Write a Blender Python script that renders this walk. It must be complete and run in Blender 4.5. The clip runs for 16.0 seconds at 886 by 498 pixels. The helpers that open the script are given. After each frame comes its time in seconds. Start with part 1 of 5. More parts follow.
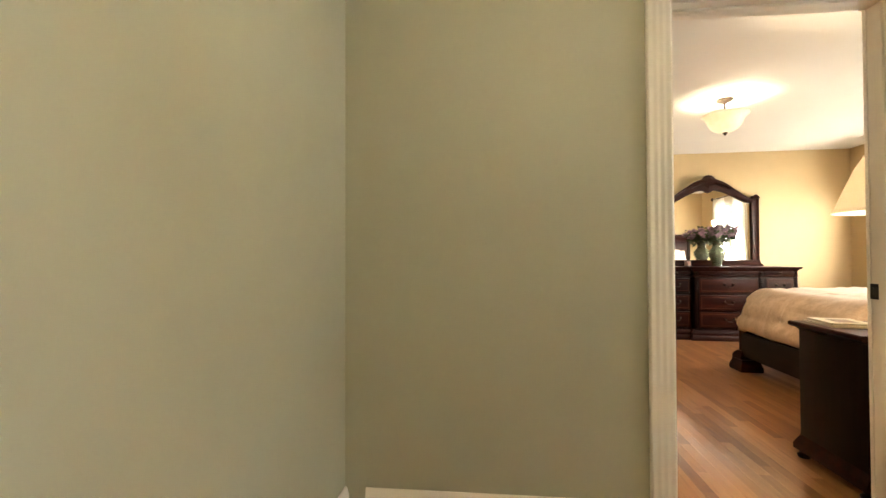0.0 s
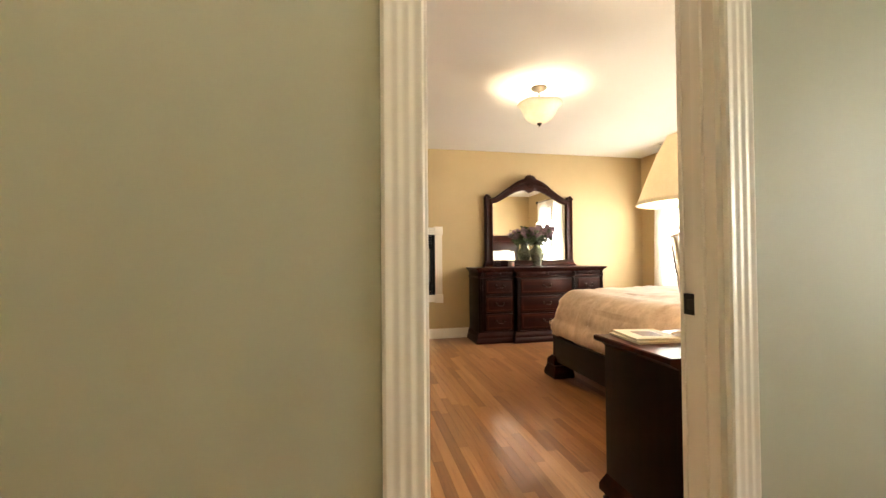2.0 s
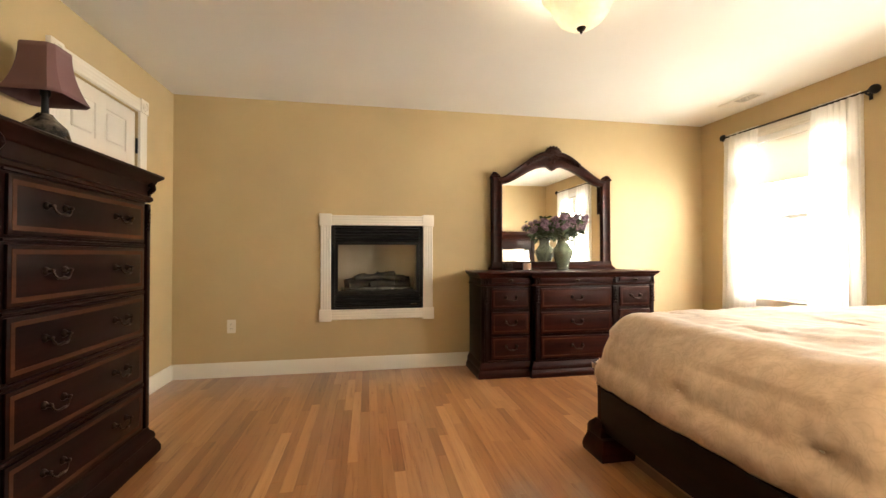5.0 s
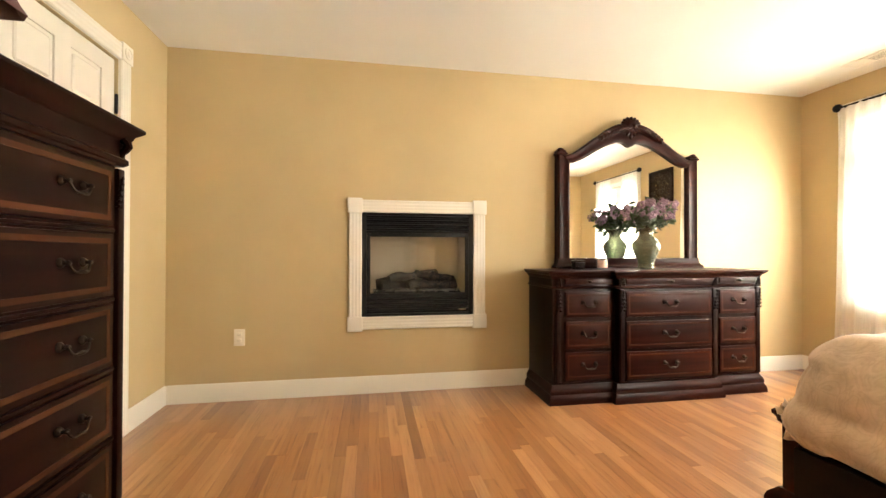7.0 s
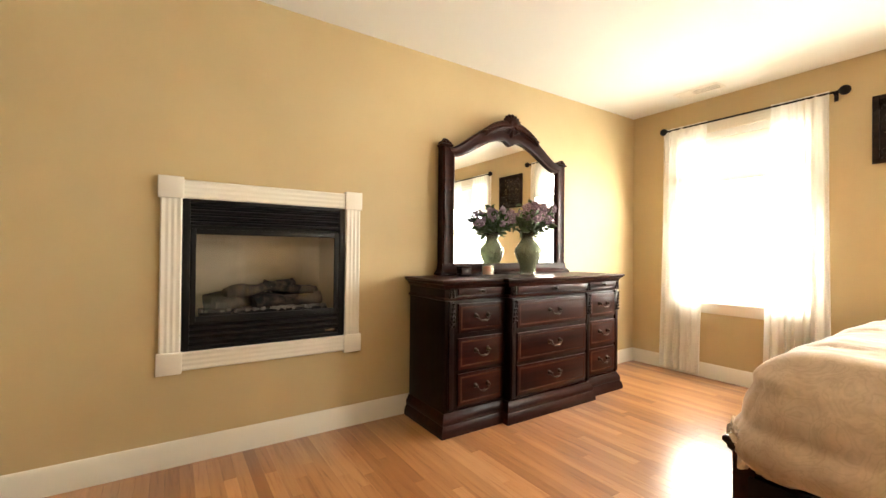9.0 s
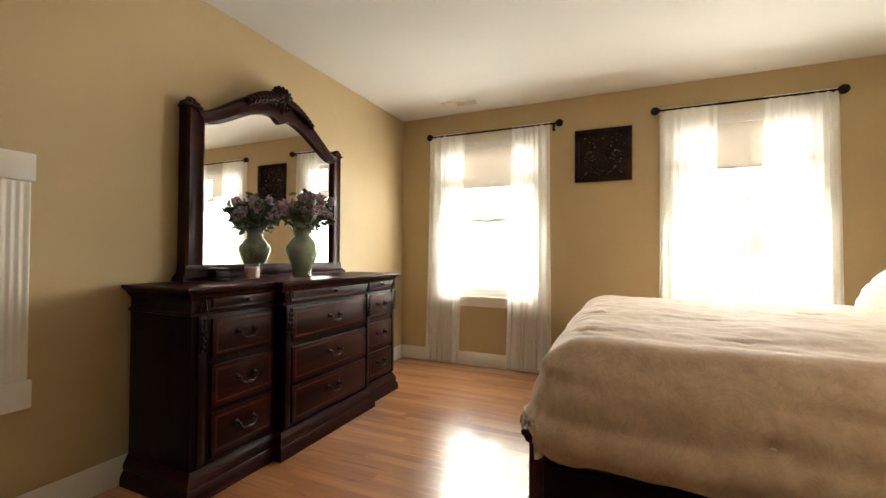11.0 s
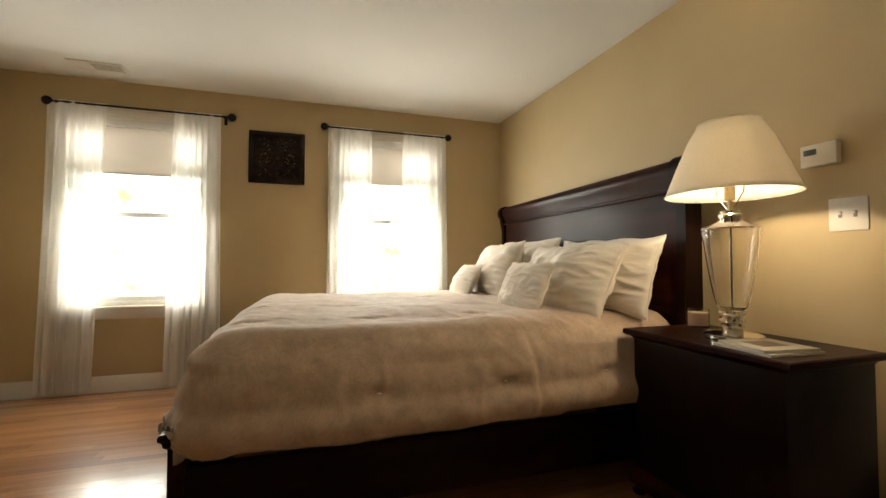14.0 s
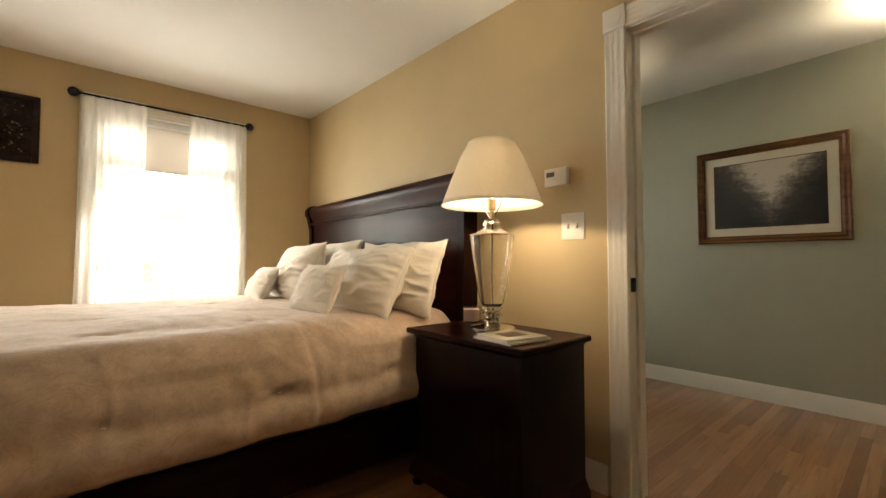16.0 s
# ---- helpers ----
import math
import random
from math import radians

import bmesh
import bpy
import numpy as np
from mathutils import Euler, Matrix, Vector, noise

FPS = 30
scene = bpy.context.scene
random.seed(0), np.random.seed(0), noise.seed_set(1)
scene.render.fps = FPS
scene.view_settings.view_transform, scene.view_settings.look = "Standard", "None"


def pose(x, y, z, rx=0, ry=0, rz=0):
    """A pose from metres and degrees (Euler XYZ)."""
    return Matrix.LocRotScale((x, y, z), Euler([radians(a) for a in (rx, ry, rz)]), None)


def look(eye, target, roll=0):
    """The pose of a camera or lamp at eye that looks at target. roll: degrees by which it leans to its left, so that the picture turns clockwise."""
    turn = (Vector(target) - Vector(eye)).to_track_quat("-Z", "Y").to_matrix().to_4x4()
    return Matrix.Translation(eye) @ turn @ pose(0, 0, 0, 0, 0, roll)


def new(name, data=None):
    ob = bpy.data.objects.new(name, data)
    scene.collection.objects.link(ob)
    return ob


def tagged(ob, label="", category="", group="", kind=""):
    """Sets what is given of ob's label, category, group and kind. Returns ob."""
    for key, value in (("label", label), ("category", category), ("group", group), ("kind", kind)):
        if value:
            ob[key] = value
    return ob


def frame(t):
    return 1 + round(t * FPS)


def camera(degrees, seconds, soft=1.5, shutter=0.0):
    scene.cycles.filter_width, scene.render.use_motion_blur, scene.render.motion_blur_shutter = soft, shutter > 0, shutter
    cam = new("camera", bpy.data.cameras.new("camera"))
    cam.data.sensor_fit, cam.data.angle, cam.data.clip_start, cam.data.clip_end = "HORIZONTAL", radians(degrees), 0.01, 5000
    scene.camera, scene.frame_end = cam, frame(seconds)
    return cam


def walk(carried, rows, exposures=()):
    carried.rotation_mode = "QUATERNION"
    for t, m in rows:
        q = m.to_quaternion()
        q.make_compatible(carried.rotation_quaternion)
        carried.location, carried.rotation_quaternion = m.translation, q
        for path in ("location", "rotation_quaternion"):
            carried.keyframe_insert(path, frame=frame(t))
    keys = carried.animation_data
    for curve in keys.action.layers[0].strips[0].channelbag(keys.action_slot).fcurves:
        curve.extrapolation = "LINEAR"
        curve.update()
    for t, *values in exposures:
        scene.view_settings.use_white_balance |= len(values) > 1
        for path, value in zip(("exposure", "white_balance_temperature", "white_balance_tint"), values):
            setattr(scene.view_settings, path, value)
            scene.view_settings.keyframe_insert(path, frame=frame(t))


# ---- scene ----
cam = camera(94.0, 16.0)
PATH = [
    (0, (0.643, -1.915, 1.063), (0.379, 0.067, 1.095), -0.2),
    (0.5, (0.745, -1.714, 1.065), (0.753, 0.285, 1.092), -0.3),
    (1, (0.876, -1.527, 1.061), (1.075, 0.463, 1.092), -0.4),
    (1.5, (1.008, -1.318, 1.062), (1.342, 0.653, 1.096), -0.4),
    (2, (1.158, -1.117, 1.062), (1.572, 0.839, 1.094), -0.5),
    (2.5, (1.305, -0.929, 1.061), (1.735, 1.024, 1.094), -0.4),
    (3, (1.42, -0.707, 1.062), (1.851, 1.246, 1.09), -0.3),
    (3.5, (1.482, -0.513, 1.06), (1.917, 1.439, 1.093), -0.4),
    (3.7, (1.516, -0.42, 1.054), (1.955, 1.533, 1.087), -0.4),
    (5.8, (1.653, 0.553, 1.061), (1.972, 2.527, 1.081), 0.1),
    (6, (1.619, 0.623, 1.056), (1.942, 2.596, 1.071), -0.0),
    (6.5, (1.479, 0.805, 1.069), (1.81, 2.778, 1.077), 0.1),
    (7, (1.376, 1.0, 1.033), (1.721, 2.97, 1.051), 0.1),
    (7.5, (1.298, 1.175, 1.04), (1.754, 3.122, 1.057), 0.2),
    (8, (1.225, 1.349, 1.068), (1.878, 3.24, 1.078), 0.3),
    (8.2, (1.217, 1.407, 1.073), (1.962, 3.263, 1.083), 0.4),
    (10.3, (1.404, 1.948, 1.064), (3.031, 3.112, 1.088), 0.4),
    (10.5, (1.414, 1.96, 1.058), (3.111, 3.017, 1.083), 0.4),
    (11, (1.429, 1.987, 1.055), (3.26, 2.791, 1.083), 0.4),
    (11.5, (1.438, 2.007, 1.006), (3.368, 2.527, 1.061), 0.3),
    (12, (1.427, 1.992, 0.995), (3.412, 2.232, 1.055), 0.3),
    (12.5, (1.407, 1.968, 1.006), (3.406, 1.968, 1.063), 0.2),
    (13, (1.379, 1.933, 1.006), (3.367, 1.724, 1.065), 0.1),
    (13.5, (1.345, 1.911, 1.01), (3.3, 1.493, 1.068), 0.0),
    (14, (1.327, 1.85, 1.006), (3.234, 1.25, 1.069), 0.0),
    (14.5, (1.307, 1.748, 1.015), (3.153, 0.982, 1.076), -0.1),
    (15, (1.3, 1.692, 1.012), (3.071, 0.764, 1.075), -0.1),
    (15.5, (1.296, 1.676, 1.019), (2.965, 0.576, 1.082), -0.1),
    (16, (1.274, 1.667, 1.009), (2.787, 0.361, 1.08), -0.0),
]
EXPO = [(0, 0.34, 7000, 11), (1.0, 0.52, 7000, 11), (2.0, 0.32, 7000, 11), (2.6, 0.28, 7000, 11), (3.5, 0.30, 6800, 10), (3.8, 0.22, 6800, 10), (6.0, 0.52, 6800, 9), (7.0, 0.86, 6900, 8), (8.0, 1.05, 6900, 7),
        (10.3, -0.22, 6500, 7), (10.5, -0.30, 6500, 7), (11.5, -0.85, 6500, 6), (12.5, -1.22, 6500, 5), (14.5, -0.98, 6600, 6), (16.0, -0.82, 6700, 8)]
walk(cam, [(t, look(eye, target, roll)) for t, eye, target, roll in PATH], EXPO)

# ---- light ----
world = bpy.data.worlds.new("world")
scene.world = world
world.use_nodes = True
wn = world.node_tree.nodes
sky = wn.new("ShaderNodeTexSky")
sky.sky_type, sky.sun_disc = "NISHITA", False
sky.sun_elevation, sky.sun_rotation = radians(48), radians(200)
wn["Background"].inputs[1].default_value = 0.12
world.node_tree.links.new(sky.outputs[0], wn["Background"].inputs[0])


def lamp(name, kind, m, power, colour, **kw):
    d = bpy.data.lights.new(name, kind)
    d.energy, d.color = power, colour
    ob = new(name, d)
    ob.matrix_world = m
    if kind == "AREA":
        d.shape, d.size, d.size_y = "RECTANGLE", kw["size"], kw["size_y"]
    if kind == "POINT":
        d.shadow_soft_size = kw["soft"]
    if kind == "SUN":
        d.angle = radians(kw["angle"])
    return ob


WARM = (1.0, 0.80, 0.56)
lamp("sun", "SUN", look((0, 0, 10), (-1.5, -6, 0)), 1.2, (1.0, 0.95, 0.88), angle=12)
for ya, yb in ((2.74, 2.965), (3.385, 3.62), (0.74, 1.06), (1.325, 1.60)):   # either side of each window, behind the sheers
    lamp("window_daylight", "AREA", look((5.212, (ya + yb) / 2, 1.24), (4.4, (ya + yb) / 2, 0.98)), 135 * (yb - ya), (1.0, 0.97, 0.92), size=yb - ya, size_y=1.08)
    # lamps added before the drawn shade, as light it lets through to the sheers
    lamp("shade_daylight", "AREA", look((5.212, (ya + yb) / 2, 1.91), (4.4, (ya + yb) / 2, 1.91)), 5.5 * (yb - ya), (1.0, 0.96, 0.90), size=yb - ya, size_y=0.24)
for n in range(3):
    a = n * 2.094 + 0.5
    lamp("ceiling_bulb", "POINT", pose(2.645 + 0.088 * math.cos(a), 2.03 + 0.088 * math.sin(a), 2.238), 4.6, (1.0, 0.84, 0.60), soft=0.007)
lamp("bedside_bulb", "POINT", pose(2.515, 0.31, 1.36), 25, WARM, soft=0.03)
lamp("hall_bulb", "POINT", pose(2.75, -1.2, 2.24), 4.5, WARM, soft=0.05)
# strong fill bulb added out of view to brighten the hall's north wall
lamp("hall_bulb", "POINT", pose(1.0, -1.5, 2.24), 190, (1.0, 0.82, 0.58), soft=0.05)

# ---- mesh helpers ----
WHERE = {}


def thing(name, loc, label, category, group="", kind="", rz=0):
    ob = new(name)
    ob.matrix_world = pose(*loc, 0, 0, rz)
    WHERE[ob.name] = Vector(loc)
    return tagged(ob, label, category, group, kind)


def link(name, bm, material, smooth=35):
    bmesh.ops.recalc_face_normals(bm, faces=bm.faces)
    me = bpy.data.meshes.new(name)
    bm.to_mesh(me)
    bm.free()
    if smooth:
        me.shade_smooth()
        me.set_sharp_from_angle(angle=radians(smooth))
    me.materials.append(material)
    return new(name, me)


def part(name, bm, material, parent, label="", local=False, smooth=35):
    """One mesh under a thing; built in world places unless local."""
    root = parent
    while root.parent:
        root = root.parent
    if not local:
        bmesh.ops.translate(bm, verts=bm.verts, vec=-WHERE[root.name])
    ob = link(name, bm, material, smooth)
    ob.parent = parent
    return tagged(ob, label)


def single(name, bm, material, label, category, group="", kind="", smooth=35):
    return tagged(link(name, bm, material, smooth), label, category, group, kind)


def box(bm, x0, y0, z0, x1, y1, z1, b=0.0, seg=2):
    m = Matrix.LocRotScale(((x0 + x1) / 2, (y0 + y1) / 2, (z0 + z1) / 2), None, (abs(x1 - x0), abs(y1 - y0), abs(z1 - z0)))
    vs = bmesh.ops.create_cube(bm, size=1, matrix=m)["verts"]
    if b:
        es = list({e for v in vs for e in v.link_edges})
        bmesh.ops.bevel(bm, geom=es, offset=b, segments=seg, affect="EDGES", profile=0.6)
    return bm


def boxed(*a, **k):
    return box(bmesh.new(), *a, **k)


def lathe(bm, prof, at=(0, 0, 0), seg=32, wave=None):
    """Turns a profile of (radius, height) about z."""
    rings = []
    for r, z in prof:
        ring = []
        for i in range(seg):
            a = i * math.tau / seg
            k = wave(a, r, z) if wave else (r, z)
            ring.append(bm.verts.new((at[0] + k[0] * math.cos(a), at[1] + k[0] * math.sin(a), at[2] + k[1])))
        rings.append(ring)
    for p, q in zip(rings, rings[1:]):
        for i in range(seg):
            j = (i + 1) % seg
            bm.faces.new((p[i], p[j], q[j], q[i]))
    for ring, (r, z) in ((rings[0], prof[0]), (rings[-1], prof[-1])):
        if r > 1e-4 and r < 0.5 and wave is None:
            bm.faces.new(ring)
    return bm


def prism(bm, pts, axis, a0, a1):
    """Extrudes a polygon along x, y or z; pts are the two other places in order."""
    def at(p, a):
        return {"x": (a, p[0], p[1]), "y": (p[0], a, p[1]), "z": (p[0], p[1], a)}[axis]
    lo, hi = [bm.verts.new(at(p, a0)) for p in pts], [bm.verts.new(at(p, a1)) for p in pts]
    bm.faces.new(lo)
    bm.faces.new(hi)
    n = len(pts)
    for i in range(n):
        j = (i + 1) % n
        bm.faces.new((lo[i], lo[j], hi[j], hi[i]))
    return bm


def loft(bm, x0, y0, x1, y1, steps, free):
    """A moulded block: rings at (z, offset), spread outward on the sides named in free: l, r, f (low y), b (high y)."""
    rings = []
    for z, o in steps:
        a, b = x0 - o * ("l" in free), x1 + o * ("r" in free)
        c, d = y0 - o * ("f" in free), y1 + o * ("b" in free)
        rings.append([bm.verts.new(p) for p in ((a, c, z), (b, c, z), (b, d, z), (a, d, z))])
    for p, q in zip(rings, rings[1:]):
        for i in range(4):
            j = (i + 1) % 4
            bm.faces.new((p[i], p[j], q[j], q[i]))
    bm.faces.new(rings[0])
    bm.faces.new(rings[-1])
    return bm


def tube(bm, pts, r, seg=8, cap=True):
    """A round bar along points; r may be a function of the way along."""
    pts = [Vector(p) for p in pts]
    rings = []
    side = None
    for i, p in enumerate(pts):
        d = (pts[min(i + 1, len(pts) - 1)] - pts[max(i - 1, 0)]).normalized()
        if side is None:
            side = d.orthogonal().normalized()
        side = (side - d * side.dot(d)).normalized()
        up = d.cross(side)
        k = r(i / (len(pts) - 1)) if callable(r) else r
        rings.append([bm.verts.new(p + k * (math.cos(a) * side + math.sin(a) * up)) for a in (j * math.tau / seg for j in range(seg))])
    for p, q in zip(rings, rings[1:]):
        for i in range(seg):
            j = (i + 1) % seg
            bm.faces.new((p[i], p[j], q[j], q[i]))
    if cap:
        bm.faces.new(rings[0])
        bm.faces.new(rings[-1])
    return bm


def blob(bm, at, size, rot=(0, 0, 0), u=10, v=7):
    m = Matrix.LocRotScale(at, Euler([radians(a) for a in rot]), size)
    bmesh.ops.create_uvsphere(bm, u_segments=u, v_segments=v, radius=1, matrix=m)
    return bm


# ---- materials ----
def shader(name, colour, rough=0.5, metal=0.0, **kw):
    m = bpy.data.materials.new(name)
    m.use_nodes = True
    b = m.node_tree.nodes["Principled BSDF"]
    b.inputs["Base Color"].default_value = (*colour, 1)
    b.inputs["Roughness"].default_value, b.inputs["Metallic"].default_value = rough, metal
    for k, v in kw.items():
        b.inputs[k.replace("_", " ")].default_value = v
    return m


def node(m, kind, **kw):
    n = m.node_tree.nodes.new("ShaderNode" + kind)
    for k, v in kw.items():
        n.inputs[k.replace("_", " ")].default_value = v
    return n


def wire(m, a, b):
    m.node_tree.links.new(a, b)


def ramp(m, fac, *stops):
    n = m.node_tree.nodes.new("ShaderNodeValToRGB")
    e = n.color_ramp.elements
    while len(e) < len(stops):
        e.new(0.5)
    for k, (p, c) in zip(e, stops):
        k.position, k.color = p, (*c, 1) if len(c) == 3 else c
    wire(m, fac, n.inputs[0])
    return n.outputs[0]


def coords(m, scale=(1, 1, 1), space="Object"):
    t = m.node_tree.nodes.new("ShaderNodeTexCoord")
    p = node(m, "Mapping", Scale=scale)
    wire(m, t.outputs[space], p.inputs[0])
    return p.outputs[0]


def noisy(m, scale, stretch=(1, 1, 1), detail=4, rough=0.55, space="Object"):
    n = node(m, "TexNoise", Scale=scale, Detail=detail, Roughness=rough)
    wire(m, coords(m, stretch, space), n.inputs[0])
    return n.outputs["Fac"]


def bump(m, fac, strength, distance=0.002):
    n = node(m, "Bump", Strength=strength, Distance=distance)
    wire(m, fac, n.inputs["Height"])
    wire(m, n.outputs[0], m.node_tree.nodes["Principled BSDF"].inputs["Normal"])


def setin(m, key, out):
    wire(m, out, m.node_tree.nodes["Principled BSDF"].inputs[key])


def paint(name, c, rough=0.6, var=0.06, grain=220, relief=0.12):
    """Rolled wall paint: faint blotches and a fine stipple."""
    m = shader(name, c, rough)
    lo, hi = tuple(v * (1 - var) for v in c), tuple(min(1, v * (1 + var)) for v in c)
    setin(m, "Base Color", ramp(m, noisy(m, 1.3, detail=5), (0.3, lo), (0.7, hi)))
    setin(m, "Roughness", ramp(m, noisy(m, 5), (0.3, (rough - .06,) * 3), (0.7, (rough + .06,) * 3)))
    bump(m, noisy(m, grain, detail=2), relief, 0.001)
    return m


def timber(name, dark, mid, light, rough=0.36, along="z", coat=0.045, scale=22):
    """Stained, polished furniture wood, grain along one axis."""
    m = shader(name, mid, rough, Coat_Weight=coat, Coat_Roughness=0.14, Specular_IOR_Level=0.09)
    s = {"x": (0.06, 1, 1), "y": (1, 0.06, 1), "z": (1, 1, 0.06)}[along]
    g = noisy(m, scale, s, 6, 0.6)
    setin(m, "Base Color", ramp(m, g, (0.30, dark), (0.52, mid), (0.78, light)))
    setin(m, "Roughness", ramp(m, noisy(m, 3), (0.3, (rough - .04,) * 3), (0.75, (rough + .06,) * 3)))
    return m


GOLD = paint("gold_wall_paint", (0.53, 0.405, 0.22), 0.62)
SAGE = paint("sage_wall_paint", (0.376, 0.378, 0.290), 0.62)
CEIL = paint("ceiling_paint", (0.79, 0.78, 0.735), 0.9, 0.02, 160, 0.2)
TRIM = paint("trim_paint", (0.80, 0.76, 0.68), 0.34, 0.03, 60, 0.05)
# same cherry stain: X in a lit tone, Y and Z in shade tones
CHERRY_LIT_X = timber("cherry_lit_along_x", (0.0105, 0.0019, 0.0011), (0.0215, 0.0038, 0.0020), (0.040, 0.0085, 0.0040), along="x")
CHERRY_SHADED_Y = timber("cherry_shaded_along_y", (0.0045, 0.0010, 0.0006), (0.0085, 0.0017, 0.0010), (0.0170, 0.0036, 0.0018), along="y")
CHERRY_SHADED_Z = timber("cherry_shaded_upright", (0.0042, 0.0009, 0.0006), (0.0080, 0.0016, 0.0009), (0.0150, 0.0031, 0.0016), along="z")
BANDING = timber("cherry_banding", (0.030, 0.008, 0.004), (0.048, 0.0135, 0.006), (0.07, 0.021, 0.009), along="x")
BANDING_Y = timber("cherry_banding_y", (0.030, 0.0095, 0.0042), (0.050, 0.017, 0.0072), (0.075, 0.026, 0.011), along="y")
BRONZE = shader("dark_bronze", (0.048, 0.035, 0.026), 0.42, 0.9)
BLACK = shader("black_iron", (0.009, 0.008, 0.008), 0.48, 0.0, Specular_IOR_Level=0.22)
bump(BLACK, noisy(BLACK, 300), 0.1, 0.0006)
MIRROR = shader("silvered_glass", (0.93, 0.94, 0.93), 0.0, 1.0)
CHROME = shader("silver_metal", (0.78, 0.74, 0.66), 0.14, 1.0)
GLASS = shader("clear_glass", (0.98, 0.97, 0.95), 0.02, Transmission_Weight=1.0, IOR=1.45)
PANE = shader("window_glass", (1, 1, 1), 0.0, Transmission_Weight=1.0, IOR=1.02)

# ---- structure ----
W, YS, YN, H = 5.19, 0.02, 4.10, 2.44          # bedroom: x 0..W, y YS..YN
DX0, DX1, DH = 1.302, 2.090, 2.03               # doorway
WIN = ((2.70, 3.66), (0.70, 1.64))             # window openings along y
WZ0, WZ1 = 0.66, 2.145
FX0, FX1, FZ0, FZ1 = 1.312, 2.155, 0.56, 1.33  # fireplace opening


def holed(name, material, axis, a0, a1, u0, u1, z0, z1, holes, label):
    """A wall slab along x or y with rectangular openings (u0, u1, z0, z1) right through it."""
    bm = bmesh.new()
    us = sorted({u0, u1, *(h[0] for h in holes), *(h[1] for h in holes)})
    for p, q in zip(us, us[1:]):
        spans = sorted((h[2], h[3]) for h in holes if h[0] <= p and h[1] >= q)
        z = z0
        for s, e in (*spans, (z1, z1)):
            if s > z + 1e-4:
                box(bm, *((p, a0, z, q, a1, s) if axis == "x" else (a0, p, z, a1, q, s)))
            z = max(z, e)
    bmesh.ops.remove_doubles(bm, verts=bm.verts, dist=1e-5)
    seen = {}
    for f in bm.faces:
        seen.setdefault(tuple(round(c, 4) for c in f.calc_center_median()), []).append(f)
    bmesh.ops.delete(bm, geom=[f for fs in seen.values() if len(fs) > 1 for f in fs], context="FACES_ONLY")
    return single(name, bm, material, label, "wall", kind="structure", smooth=0)


holed("wall_north", GOLD, "x", YN, YN + 0.15, -0.13, W + 0.16, 0, H, [(FX0, FX1, FZ0, FZ1)], "golden tan painted bedroom wall with fireplace opening")
CY0, CY1, CH = 2.77, 3.545, 2.095
holed("wall_west", GOLD, "y", -0.13, 0, -0.30, YN, 0, H, [(CY0, CY1, 0, CH)], "golden tan painted wall with a closet doorway")
holed("wall_east", GOLD, "y", W, W + 0.16, -0.30, YN, 0, H, [(*w, WZ0, WZ1) for w in WIN], "golden tan painted wall with two window openings")
holed("wall_south", GOLD, "x", -0.038, YS, -0.2, W, 0, H, [(DX0 - 0.02, DX1 + 0.02, 0, DH + 0.02)], "golden tan painted wall behind the bed with open doorway")
holed("hall_wall_north", SAGE, "x", -0.10, -0.04, -0.2, 5.0, 0, H, [(DX0 - 0.02, DX1 + 0.02, 0, DH + 0.02)], "grey green painted hall wall around the doorway")
single("hall_wall_west", boxed(-0.13, -2.13, 0, 0.02, -0.20, H), SAGE, "grey green painted end wall of the hall", "wall", kind="structure")
single("hall_wall_south", boxed(-0.15, -2.25, 0, 4.62, -2.13, H), SAGE, "grey green painted hall wall behind the picture", "wall", kind="structure")
holed("hall_wall_east", SAGE, "y", 4.5, 4.62, -2.13, -0.12, 0, H, [(-1.62, -0.76, 0.8, 2.0)], "grey green painted far end wall of the hall")
single("ceiling", boxed(-0.13, -0.14, H, W + 0.16, YN + 0.15, H + 0.1), CEIL, "flat white painted bedroom ceiling", "ceiling", kind="structure")
single("hall_ceiling", boxed(-0.15, -2.25, H + 0.0005, 4.62, -0.14, H + 0.1), CEIL, "flat white painted hall ceiling", "ceiling", kind="structure")
floor = single("floor", boxed(-0.15, -2.25, -0.12, W + 0.16, YN + 0.15, -0.016), shader("subfloor", (0.10, 0.06, 0.03), 0.8),
               "red oak strip floor, satin varnished", "floor", kind="structure")
single("closet_back", boxed(-0.75, CY0 - 0.1, 0, -0.70, CY1 + 0.1, H), GOLD, "plain back wall of the closet", "wall", kind="structure")


# baseboards
def board(name, axis, a, side, u0, u1):
    """Moulded skirting on a wall face at a, standing out towards side."""
    t, h = 0.016 * side, 0.125
    prof = [(a, 0), (a + t, 0), (a + t, h - 0.03), (a + t * 0.75, h - 0.022), (a + t * 0.7, h - 0.01), (a + t * 0.3, h), (a, h)]
    bm = bmesh.new()
    if axis == "y":
        prism(bm, prof, "y", u0, u1)
    else:
        prism(bm, prof, "x", u0, u1)
    return single(name, bm, TRIM, "white painted moulded baseboard along the wall", "baseboard", kind="structure")


board("baseboard_north", "x", YN, -1, 0.016, W - 0.016)
board("baseboard_east", "y", W, -1, YS + 0.016, YN)
board("baseboard_west_1", "y", 0, 1, CY1 + 0.095, YN)
board("baseboard_west_2", "y", 0, 1, YS, CY0 - 0.095)
board("baseboard_south_1", "x", YS, 1, 0.016, DX0 - 0.1)
board("baseboard_south_2", "x", YS, 1, DX1 + 0.1, W)
board("baseboard_hall_north_1", "x", -0.10, -1, 0.1, DX0 - 0.1)
board("baseboard_hall_north_2", "x", -0.10, -1, DX1 + 0.1, 4.5)
board("baseboard_hall_south", "x", -2.13, 1, 0.036, 4.5)
board("baseboard_hall_west", "y", 0.02, 1, -2.13, -0.26)


